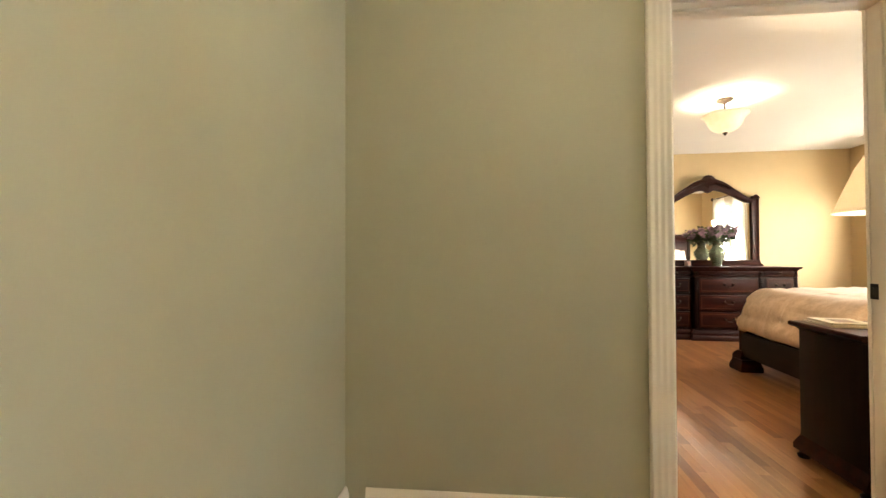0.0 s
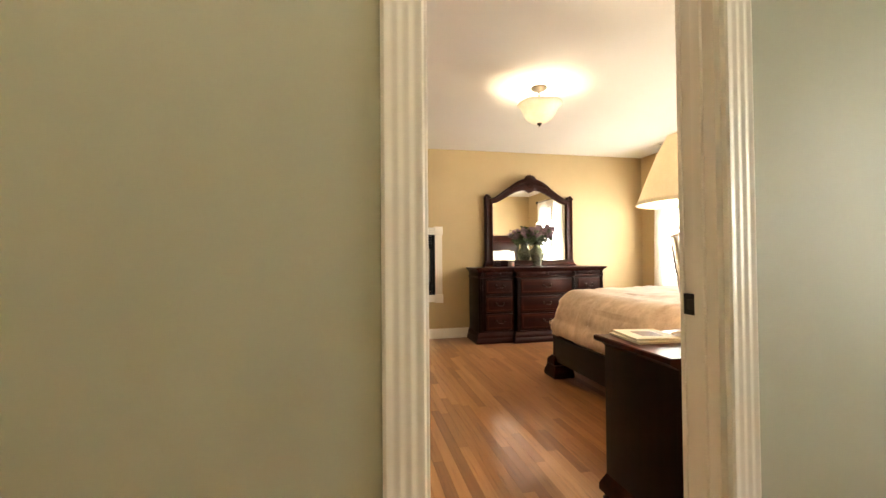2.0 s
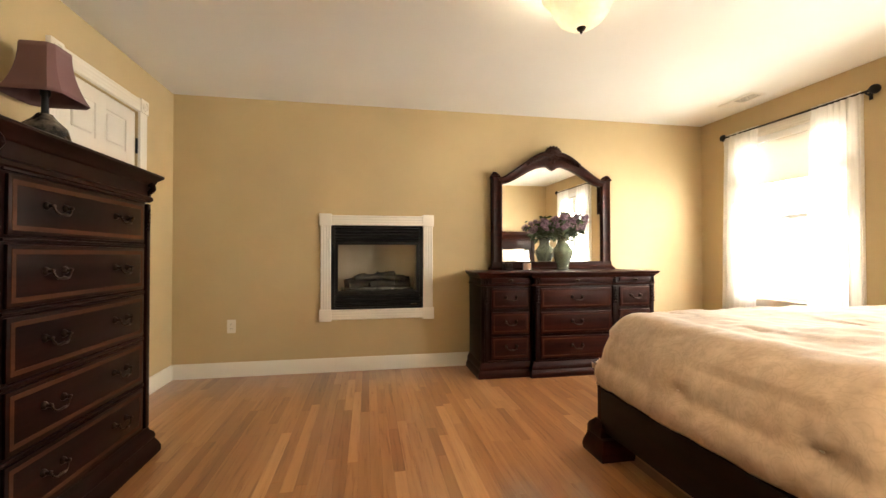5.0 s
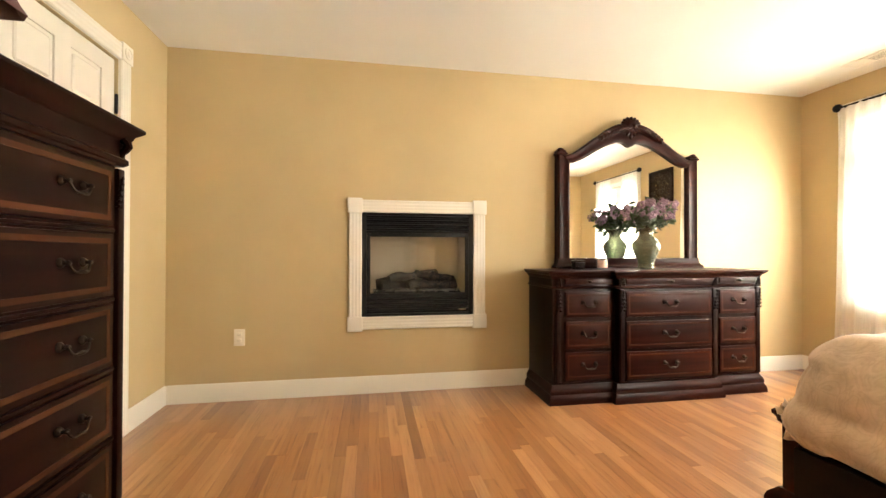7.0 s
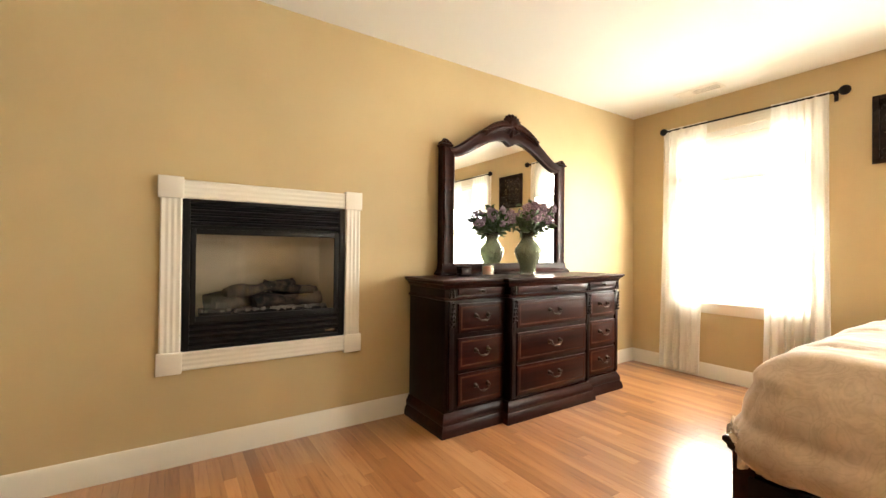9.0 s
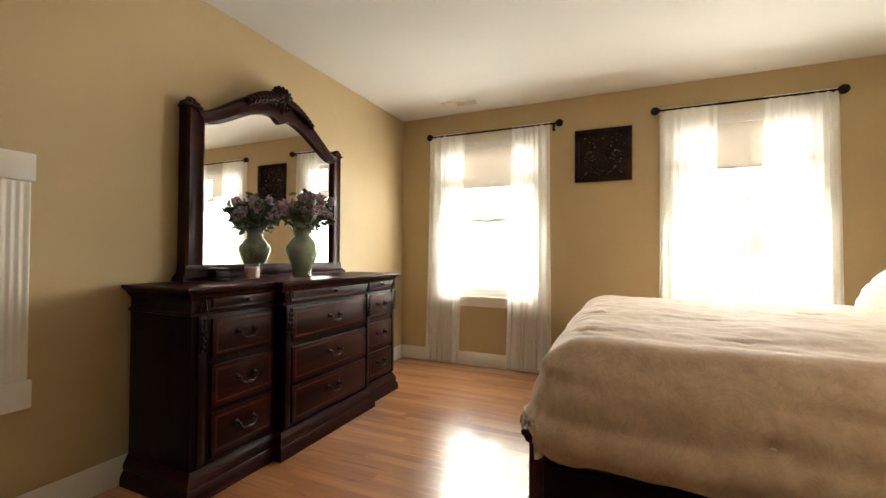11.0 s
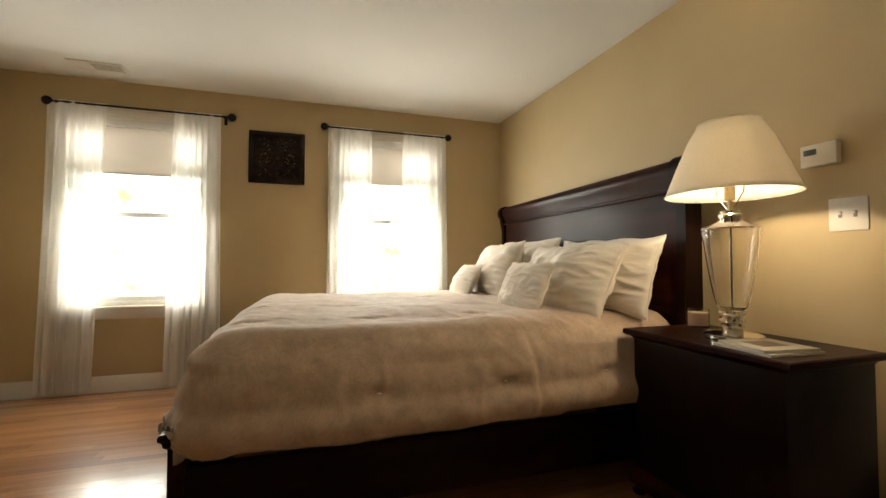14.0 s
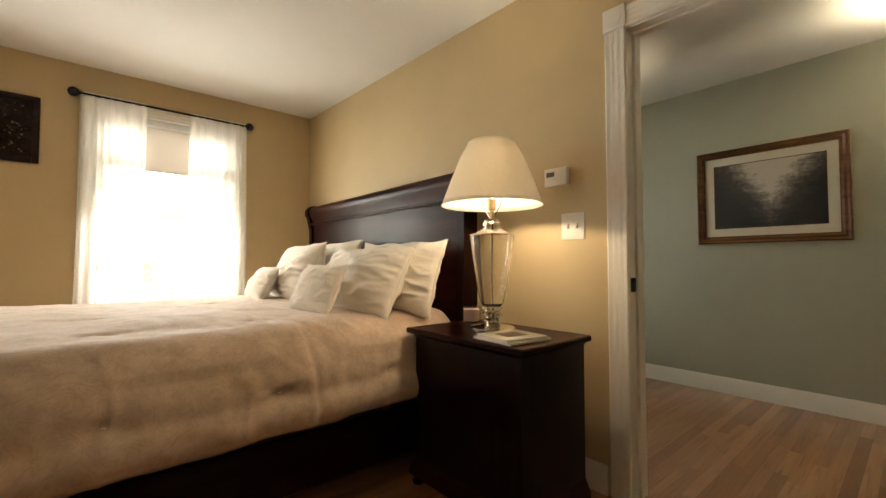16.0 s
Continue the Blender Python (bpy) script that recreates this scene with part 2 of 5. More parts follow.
# door and opening casings
def casing_profile(w=0.092, t=0.019):
    """Fluted casing section: (across, out)."""
    pts = [(0, 0), (0, t * 0.75), (0.006, t)]
    for c in (0.022, 0.046, 0.070):
        pts += [(c - 0.009, t), (c - 0.004, t - 0.0021), (c + 0.004, t - 0.0021), (c + 0.009, t)]
    return pts + [(w - 0.006, t), (w, t * 0.75), (w, 0)]


def upright(bm, axis, face, side, u, z0, z1, mirror=1):
    pts = [((u + mirror * p, face + side * q) if axis == "x" else (face + side * q, u + mirror * p)) for p, q in casing_profile()]
    return prism(bm, pts, "z", z0, z1)


def head(bm, axis, face, side, u0, u1, z):
    pts = [(face + side * q, z + p) for p, q in casing_profile()]
    return prism(bm, pts, axis, u0, u1)


def rosette(bm, axis, face, side, u, z, w=0.1, t=0.026):
    """Square corner block with a turned bull's eye, centre at (u, z)."""
    a, b = sorted((face, face + side * t))
    if axis == "x":
        box(bm, u - w / 2, a, z - w / 2, u + w / 2, b, z + w / 2, 0.004)
    else:
        box(bm, a, u - w / 2, z - w / 2, b, u + w / 2, z + w / 2, 0.004)
    rb = bmesh.new()
    m = Matrix.Translation((u, face + side * t, z) if axis == "x" else (face + side * t, u, z)) @ (Euler((radians(90 * side), 0, 0)) if axis == "x" else Euler((0, radians(90 * side), 0))).to_matrix().to_4x4()
    lathe(rb, [(0.034, -0.002), (0.034, 0.004), (0.029, 0.006), (0.025, 0.002), (0.016, 0.002), (0.011, 0.007), (0.001, 0.008)], seg=20)
    bmesh.ops.transform(rb, matrix=m, verts=rb.verts)
    tmp = bpy.data.meshes.new("tmp")
    rb.to_mesh(tmp)
    rb.free()
    bm.from_mesh(tmp)
    bpy.data.meshes.remove(tmp)
    return bm


def cased(name, axis, face, side, u0, u1, z, label):
    t = thing(name, ((u0 + u1) / 2, face, 0) if axis == "x" else (face, (u0 + u1) / 2, 0), label, "door trim", kind="structure")
    part("jamb_casing", upright(bmesh.new(), axis, face, side, u0, 0, z, -1), TRIM, t)
    part("jamb_casing", upright(bmesh.new(), axis, face, side, u1, 0, z, 1), TRIM, t)
    part("head_casing", head(bmesh.new(), axis, face, side, u0, u1, z), TRIM, t)
    part("corner_block", rosette(bmesh.new(), axis, face, side, u0 - 0.046, z + 0.05), TRIM, t)
    part("corner_block", rosette(bmesh.new(), axis, face, side, u1 + 0.046, z + 0.05), TRIM, t)
    return t


cased("trim_bedroom_door", "x", YS, 1, DX0 + 0.014, DX1 - 0.005, DH + 0.006, "white fluted casing with corner blocks round the doorway")
cased("trim_hall_door", "x", -0.10, -1, DX0 - 0.006, DX1 + 0.006, DH + 0.006, "white fluted casing round the doorway in the hall")
cased("trim_closet_door", "y", 0, 1, CY0 - 0.004, CY1 + 0.004, CH + 0.004, "white casing with corner blocks round the closet door")

JH, JB = DX0 - 0.004, DX0 + 0.020               # the hinge jamb is planed out of square
jamb = thing("door_jamb", ((DX0 + DX1) / 2, -0.06, 0), "white painted door jamb with stop, hinge and strike", "door frame", kind="structure")
part("hinge_jamb", prism(bmesh.new(), [(DX0 - 0.019, -0.10), (JH, -0.10), (JB, YS + 0.015), (DX0 - 0.019, YS + 0.015)], "z", 0, DH), TRIM, jamb)
part("strike_jamb", prism(bmesh.new(), [(DX1 - 0.014, -0.10), (DX1 + 0.019, -0.10), (DX1 + 0.019, YS), (DX1 - 0.001, YS)], "z", 0, DH), TRIM, jamb)
part("head_jamb", boxed(DX0 - 0.019, -0.10, DH, DX1 + 0.019, YS, DH + 0.019), TRIM, jamb)
part("door_stop", boxed(DX0 - 0.006, -0.096, 0, DX0 + 0.005, -0.062, DH - 0.011, 0.003), TRIM, jamb)
part("door_stop", boxed(DX1 - 0.019, -0.060, 0, DX1, -0.028, DH - 0.011, 0.003), TRIM, jamb)
part("door_stop", boxed(DX0, -0.060, DH - 0.011, DX1, -0.028, DH, 0.003), TRIM, jamb)
strike = part("strike_plate", boxed(DX1 - 0.009, -0.026, 0.888, DX1 - 0.001, 0.018, 0.948, 0.0012), BLACK, jamb, "black metal strike plate")
part("latch_hole", boxed(DX1 - 0.0100, -0.014, 0.903, DX1 - 0.0085, 0.006, 0.933, 0.0005), shader("strike_pit", (0.03, 0.028, 0.026), 0.3, 0.6), strike)
for hz in (0.20, 1.035, 1.80):
    bm = bmesh.new()
    ha, hb, q = -0.037, 0.020, 0.010
    arc = [(hb - q + q * math.sin(radians(a)), q * (1 - math.cos(radians(a)))) for a in range(0, 91, 15)]
    prism(bm, [(ha, hz - 0.044)] + [(y, hz - 0.044 + v) for y, v in arc] + [(y, hz + 0.044 - v) for y, v in reversed(arc)] + [(ha, hz + 0.044)], "x", -0.001, 0.0025)
    for v in bm.verts:
        v.co.x += JH + (JB - JH) * (v.co.y + 0.10) / (YS + 0.115)
    hinge = part("hinge", bm, BLACK, jamb, "black butt hinge with rounded corners")
    bm = bmesh.new()
    lathe(bm, [(0.001, -0.047), (0.005, -0.044), (0.005, 0.044), (0.001, 0.047)], (JH + (JB - JH) * 0.45 + 0.003, -0.039, hz), 12)
    part("knuckle", bm, BLACK, hinge)

# closet door: six panels, shut, hinged on the far side
door = thing("closet_door", (-0.02, (CY0 + CY1) / 2, 0), "white six-panel closet door, shut, behind the tall chest", "door", kind="structure")
bm = boxed(-0.055, CY0 + 0.003, 0.012, -0.026, CY1 - 0.003, CH - 0.004)
part("slab", bm, TRIM, door)
dw = CY1 - CY0
for z0, z1 in ((0.012, 0.24), (0.84, 1.02), (1.66, 1.78), (2.0, CH - 0.004)):
    part("rail", boxed(-0.026, CY0 + 0.003, z0, -0.016, CY1 - 0.003, z1, 0.003), TRIM, door)
for y0, y1 in ((CY0 + 0.003, CY0 + 0.11), ((CY0 + CY1) / 2 - 0.05, (CY0 + CY1) / 2 + 0.05), (CY1 - 0.11, CY1 - 0.003)):
    part("stile", boxed(-0.026, y0, 0.012, -0.0155, y1, CH - 0.004, 0.003), TRIM, door)
for z0, z1 in ((0.26, 0.82), (1.04, 1.64), (1.80, 1.98)):
    for y0, y1 in ((CY0 + 0.13, (CY0 + CY1) / 2 - 0.07), ((CY0 + CY1) / 2 + 0.07, CY1 - 0.13)):
        part("raised_panel", boxed(-0.03, y0, z0, -0.0175, y1, z1, 0.009, 1), TRIM, door)
for hz in (0.3, 1.05, 1.85):
    bm = lathe(bmesh.new(), [(0.002, -0.056), (0.008, -0.052), (0.008, 0.052), (0.002, 0.056)], (-0.006, CY1, hz), 12)
    part("hinge", bm, BLACK, door, "black hinge knuckle")

# ---- windows ----
VINYL = shader("white_vinyl", (0.82, 0.82, 0.80), 0.35)
SHADE = bpy.data.materials.new("roller_shade_cloth")
SHADE.use_nodes = True
SHADE.node_tree.nodes.remove(SHADE.node_tree.nodes["Principled BSDF"])
s1, s2, s3 = node(SHADE, "BsdfDiffuse"), node(SHADE, "BsdfTranslucent"), node(SHADE, "MixShader")
weft = ramp(SHADE, noisy(SHADE, 300), (0.3, (0.66, 0.60, 0.54)), (0.7, (0.72, 0.66, 0.60)))
for k, s in enumerate((s1, s2)):
    wire(SHADE, weft, s.inputs[0])
    wire(SHADE, s.outputs[0], s3.inputs[k + 1])
s3.inputs[0].default_value = 0.45
wire(SHADE, s3.outputs[0], SHADE.node_tree.nodes["Material Output"].inputs[0])
for i, (ya, yb) in enumerate(WIN):
    w = thing(f"window_{i + 1}", (W, (ya + yb) / 2, WZ0), "white double-hung window with a part-drawn shade behind sheers", "window", kind="structure")
    x0, x1 = W + 0.06, W + 0.13
    fr = bmesh.new()
    for a in ((ya, WZ0, ya + 0.035, WZ1), (yb - 0.035, WZ0, yb, WZ1), (ya + 0.035, WZ0, yb - 0.035, WZ0 + 0.035), (ya + 0.035, WZ1 - 0.035, yb - 0.035, WZ1)):
        box(fr, x0, a[0], a[1], x1, a[2], a[3], 0.003)
    part("window_frame", fr, VINYL, w)
    for n, (z0, z1, dx) in enumerate(((WZ0 + 0.035, 1.405, 0.0), (1.375, WZ1 - 0.035, 0.028))):
        s = bmesh.new()
        xa, xb = x0 + 0.006 + dx, x0 + 0.030 + dx
        c, d, k = ya + 0.035, yb - 0.035, 0.036
        for a in ((c, z0, c + k, z1), (d - k, z0, d, z1), (c + k, z0, d - k, z0 + k), (c + k, z1 - k, d - k, z1)):
            box(s, xa, a[0], a[1], xb, a[2], a[3], 0.003)
        sash = part("sash", s, VINYL, w)
        g = boxed(xa + 0.010, c + k, z0 + k, xa + 0.014, d - k, z1 - k)
        p = part("pane", g, PANE, sash)
        p.visible_shadow = False
    part("stool", boxed(W - 0.028, ya - 0.10, WZ0 - 0.022, x0, yb + 0.10, WZ0, 0.006), TRIM, w, "white painted window stool")
    ap = bmesh.new()
    prism(ap, [(W, WZ0 - 0.022), (W - 0.018, WZ0 - 0.022), (W - 0.018, WZ0 - 0.08), (W - 0.010, WZ0 - 0.098), (W, WZ0 - 0.098)], "y", ya - 0.075, yb + 0.075)
    part("apron", ap, TRIM, w)
    part("side_casing", upright(bmesh.new(), "y", W, -1, ya + 0.004, WZ0, WZ1, -1), TRIM, w)
    part("side_casing", upright(bmesh.new(), "y", W, -1, yb - 0.004, WZ0, WZ1, 1), TRIM, w)
    part("head_casing", head(bmesh.new(), "y", W, -1, ya - 0.088, yb + 0.088, WZ1 - 0.006), TRIM, w)
    part("jamb_liner", boxed(W, ya - 0.001, WZ0, x0, ya + 0.004, WZ1), TRIM, w)
    part("jamb_liner", boxed(W, yb - 0.004, WZ0, x0, yb + 0.001, WZ1), TRIM, w)
    zb = (1.715, 1.745)[i]
    sh = thing("roller_shade", (W + 0.03, (ya + yb) / 2, zb), "taupe roller shade drawn a third of the way down", "window shade", "window shades")
    part("cloth", boxed(W + 0.029, ya + 0.012, zb, W + 0.0305, yb - 0.012, WZ1 - 0.055), SHADE, sh)
    part("headrail", boxed(W + 0.003, ya + 0.008, WZ1 - 0.060, W + 0.056, yb - 0.008, WZ1 - 0.003, 0.004), VINYL, sh, "white headrail")
    part("hem_bar", boxed(W + 0.025, ya + 0.012, zb - 0.012, W + 0.034, yb - 0.012, zb + 0.008, 0.003), SHADE, sh)

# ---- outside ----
LEAF_GLOW = bpy.data.materials.new("glowing_foliage")
LEAF_GLOW.use_nodes = True
LEAF_GLOW.node_tree.nodes.remove(LEAF_GLOW.node_tree.nodes["Principled BSDF"])
# emissive board: sunlit foliage put into its glow, which also lights the rooms
em = node(LEAF_GLOW, "Emission", Strength=26.0)
wire(LEAF_GLOW, ramp(LEAF_GLOW, noisy(LEAF_GLOW, 0.9, detail=9, rough=0.72), (0.38, (0.085, 0.092, 0.047)), (0.45, (0.17, 0.18, 0.10)), (0.52, (1.0, 1.0, 0.97))), em.inputs[0])
wire(LEAF_GLOW, em.outputs[0], LEAF_GLOW.node_tree.nodes["Material Output"].inputs[0])
single("backdrop", boxed(16, -14, -4, 16.1, 18, 9), LEAF_GLOW, "glowing flat backdrop with sunlit green trees in its colour, outside the windows", "backdrop", kind="structure")
GRASS = shader("lawn", (0.07, 0.11, 0.03), 0.9)
setin(GRASS, "Base Color", ramp(GRASS, noisy(GRASS, 3, detail=8), (0.3, (0.04, 0.07, 0.02)), (0.7, (0.10, 0.14, 0.05))))
single("ground", boxed(-60, -60, -3.2, 60, 60, -3.0), GRASS, "green lawn below the windows", "ground", kind="structure")


# ---- handles ----
def bail(bm, at, face, w=0.095):
    """A drooping bail pull with two posts on a drawer face; face is the outward way."""
    at, out = Vector(at), Vector(face)
    across = Vector((0, 0, 1)).cross(out)
    for s in (-1, 1):
        p = at + across * (s * w / 2)
        tube(bm, [p, p + out * 0.022], lambda k: 0.0085 - 0.003 * k, 8)
        blob(bm, p + out * 0.024, (0.0075, 0.0075, 0.0075), u=8, v=6)
        blob(bm, p + out * 0.002, (0.013, 0.013, 0.015), u=8, v=6)
    pts = []
    for k in range(13):
        s = k / 6 - 1
        pts.append(at + across * (s * w / 2) + out * (0.024 + 0.008 * (1 - s * s)) + Vector((0, 0, -0.030 * (1 - s ** 4) + 0.004 * math.exp(-(s / 0.25) ** 2))))
    tube(bm, pts, lambda k: 0.0034 + 0.0028 * math.exp(-((k - 0.5) / 0.17) ** 2), 8)
    return bm


def knob(bm, at, face):
    at, out = Vector(at), Vector(face)
    tube(bm, [at, at + out * 0.016], 0.006, 8)
    blob(bm, at + out * 0.022, (0.015, 0.012, 0.010) if abs(out.y) > 0 else (0.012, 0.015, 0.010), u=10, v=7)
    blob(bm, at + out * 0.001, (0.024, 0.004, 0.011) if abs(out.y) > 0 else (0.004, 0.024, 0.011), u=10, v=6)
    return bm


def acanthus(bm, at, up, across, out, h, w):
    """A carved leaf: a spine with curled lobes on both sides."""
    at, up, across, out = Vector(at), Vector(up), Vector(across), Vector(out)
    for k in range(6):
        f = k / 5
        for s in (-1, 1):
            p = at + up * (h * (f - 0.5)) + across * (s * w * 0.28 * (1 - 0.7 * f)) + out * (0.004 + 0.008 * f)
            q = p + across * (s * w * 0.24 * (1 - 0.5 * f)) + up * (h * 0.10) + out * 0.006
            tube(bm, [p, (p + q) / 2 + out * 0.005, q], lambda t: 0.0075 * (1 - 0.55 * t) * (1.1 - 0.5 * f), 6)
    tube(bm, [at - up * (h / 2), at + out * 0.009, at + up * (h / 2) + out * 0.016], lambda t: 0.008 - 0.004 * t, 6)
    return bm


def drawer(t, axis, face, u0, u1, z0, z1, pull, out, wood, band):
    """A drawer front with a lipped edge, an inlaid band and its pull, proud of the carcass face."""
    o = 0.012 * out
    a, b = sorted((face, face + o))
    mk = (lambda p, q, r, s, d0, d1, bev: boxed(p, d0, r, q, d1, s, bev)) if axis == "x" else (lambda p, q, r, s, d0, d1, bev: boxed(d0, p, r, d1, q, s, bev))
    d = part("drawer", mk(u0, u1, z0, z1, a, b, 0.004), wood, t)
    k, th = (0.018, 0.010) if axis == "x" else (0.016, 0.017)
    c, e = sorted((face + o * 0.5, face + o * 1.06))
    bm = bmesh.new()
    for r in ((u0 + k, z0 + k, u1 - k, z0 + k + th), (u0 + k, z1 - k - th, u1 - k, z1 - k), (u0 + k, z0 + k + th, u0 + k + th, z1 - k - th), (u1 - k - th, z0 + k + th, u1 - k, z1 - k - th)):
        box(bm, *((r[0], c, r[1], r[2], e, r[3]) if axis == "x" else (c, r[0], r[1], e, r[2], r[3])))
    if z1 - z0 > 0.1:
        part("inlay_band", bm, band, d, "lighter cherry inlay band")
    else:
        bm.free()
    f = (0, out, 0) if axis == "x" else (out, 0, 0)
    for u in pull:
        p = (u, face + o, (z0 + z1) / 2 + (0.012 if z1 - z0 > 0.1 else 0)) if axis == "x" else (face + o, u, (z0 + z1) / 2 + (0.012 if z1 - z0 > 0.1 else 0))
        part("handle", (bail if z1 - z0 > 0.1 else knob)(bmesh.new(), p, f), BRONZE, d, "dark bronze pull")
    return d


# ---- dresser ----
def build_dresser():
    t = thing("dresser", (3.43, 3.85, 0), "dark cherry breakfront dresser with bronze bail pulls", "dresser")
    F, C, B = 3.655, 3.605, 4.075
    xl, c0, c1, xr = 2.60, 3.055, 3.845, 4.255
    TOPZ = 0.91
    part("carcass", boxed(xl, F, 0.10, c0 + 0.01, B, TOPZ - 0.045, 0.004), CHERRY_SHADED_Z, t)
    part("carcass", boxed(c0 + 0.012, C, 0.10, c1 - 0.012, B - 0.002, TOPZ - 0.046, 0.004), CHERRY_SHADED_Z, t)
    part("carcass", boxed(c1 - 0.01, F, 0.10, xr, B, TOPZ - 0.045, 0.004), CHERRY_SHADED_Z, t)
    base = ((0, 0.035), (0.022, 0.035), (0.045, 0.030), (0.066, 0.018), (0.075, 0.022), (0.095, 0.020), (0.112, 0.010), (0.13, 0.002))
    part("plinth", loft(bmesh.new(), xl, F, c0, B, base, "lf"), CHERRY_LIT_X, t)
    part("plinth", loft(bmesh.new(), c0, C, c1, B, base, "lfr"), CHERRY_LIT_X, t)
    part("plinth", loft(bmesh.new(), c1, F, xr, B, base, "rf"), CHERRY_LIT_X, t)
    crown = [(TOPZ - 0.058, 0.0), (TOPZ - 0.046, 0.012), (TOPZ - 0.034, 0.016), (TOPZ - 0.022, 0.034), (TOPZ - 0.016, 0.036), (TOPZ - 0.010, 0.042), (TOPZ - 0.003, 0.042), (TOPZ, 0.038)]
    part("top", loft(bmesh.new(), xl, F, c0, B, crown, "lf"), CHERRY_LIT_X, t)
    part("top", loft(bmesh.new(), c0, C, c1, B, [(z + 0.0015, o) for z, o in crown], "lfr"), CHERRY_LIT_X, t)
    part("top", loft(bmesh.new(), c1, F, xr, B, crown, "rf"), CHERRY_LIT_X, t)
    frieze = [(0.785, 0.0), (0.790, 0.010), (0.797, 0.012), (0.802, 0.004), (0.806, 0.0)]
    part("frieze_moulding", loft(bmesh.new(), xl, F, c0, B, frieze, "lf"), CHERRY_LIT_X, t)
    part("frieze_moulding", loft(bmesh.new(), c0, C, c1, B, frieze, "lfr"), CHERRY_LIT_X, t)
    part("frieze_moulding", loft(bmesh.new(), c1, F, xr, B, frieze, "rf"), CHERRY_LIT_X, t)
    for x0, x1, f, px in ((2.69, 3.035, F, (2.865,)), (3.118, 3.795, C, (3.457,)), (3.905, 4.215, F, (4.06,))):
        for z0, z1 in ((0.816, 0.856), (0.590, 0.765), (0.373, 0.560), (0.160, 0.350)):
            drawer(t, "x", f, x0, x1, z0, z1, px, -1, CHERRY_LIT_X, BANDING)
        bead = bmesh.new()
        n = int((x1 - x0 + 0.06) / 0.012)
        for k in range(n):
            blob(bead, (x0 - 0.03 + (k + 0.5) * 0.012, f - 0.004, 0.142), (0.0052, 0.006, 0.0055), u=6, v=4)
        part("bead_moulding", bead, CHERRY_LIT_X, t, "row of small carved beads")
    for x, f in ((2.642, F), (3.087, C), (3.82, C), (4.236, F)):
        p = part("pilaster", boxed(x - 0.018, f - 0.012, 0.145, x + 0.018, f + 0.002, 0.785, 0.004), CHERRY_SHADED_Z, t)
        part("carved_leaf", acanthus(bmesh.new(), (x, f - 0.012, 0.70), (0, 0, 1), (1, 0, 0), (0, -1, 0), 0.13, 0.034), CHERRY_SHADED_Z, p)
        part("corbel", acanthus(bmesh.new(), (x, f - 0.004, 0.832), (0, 0, 1), (1, 0, 0), (0, -1, 0), 0.05, 0.04), CHERRY_SHADED_Z, p)
    return t


build_dresser()


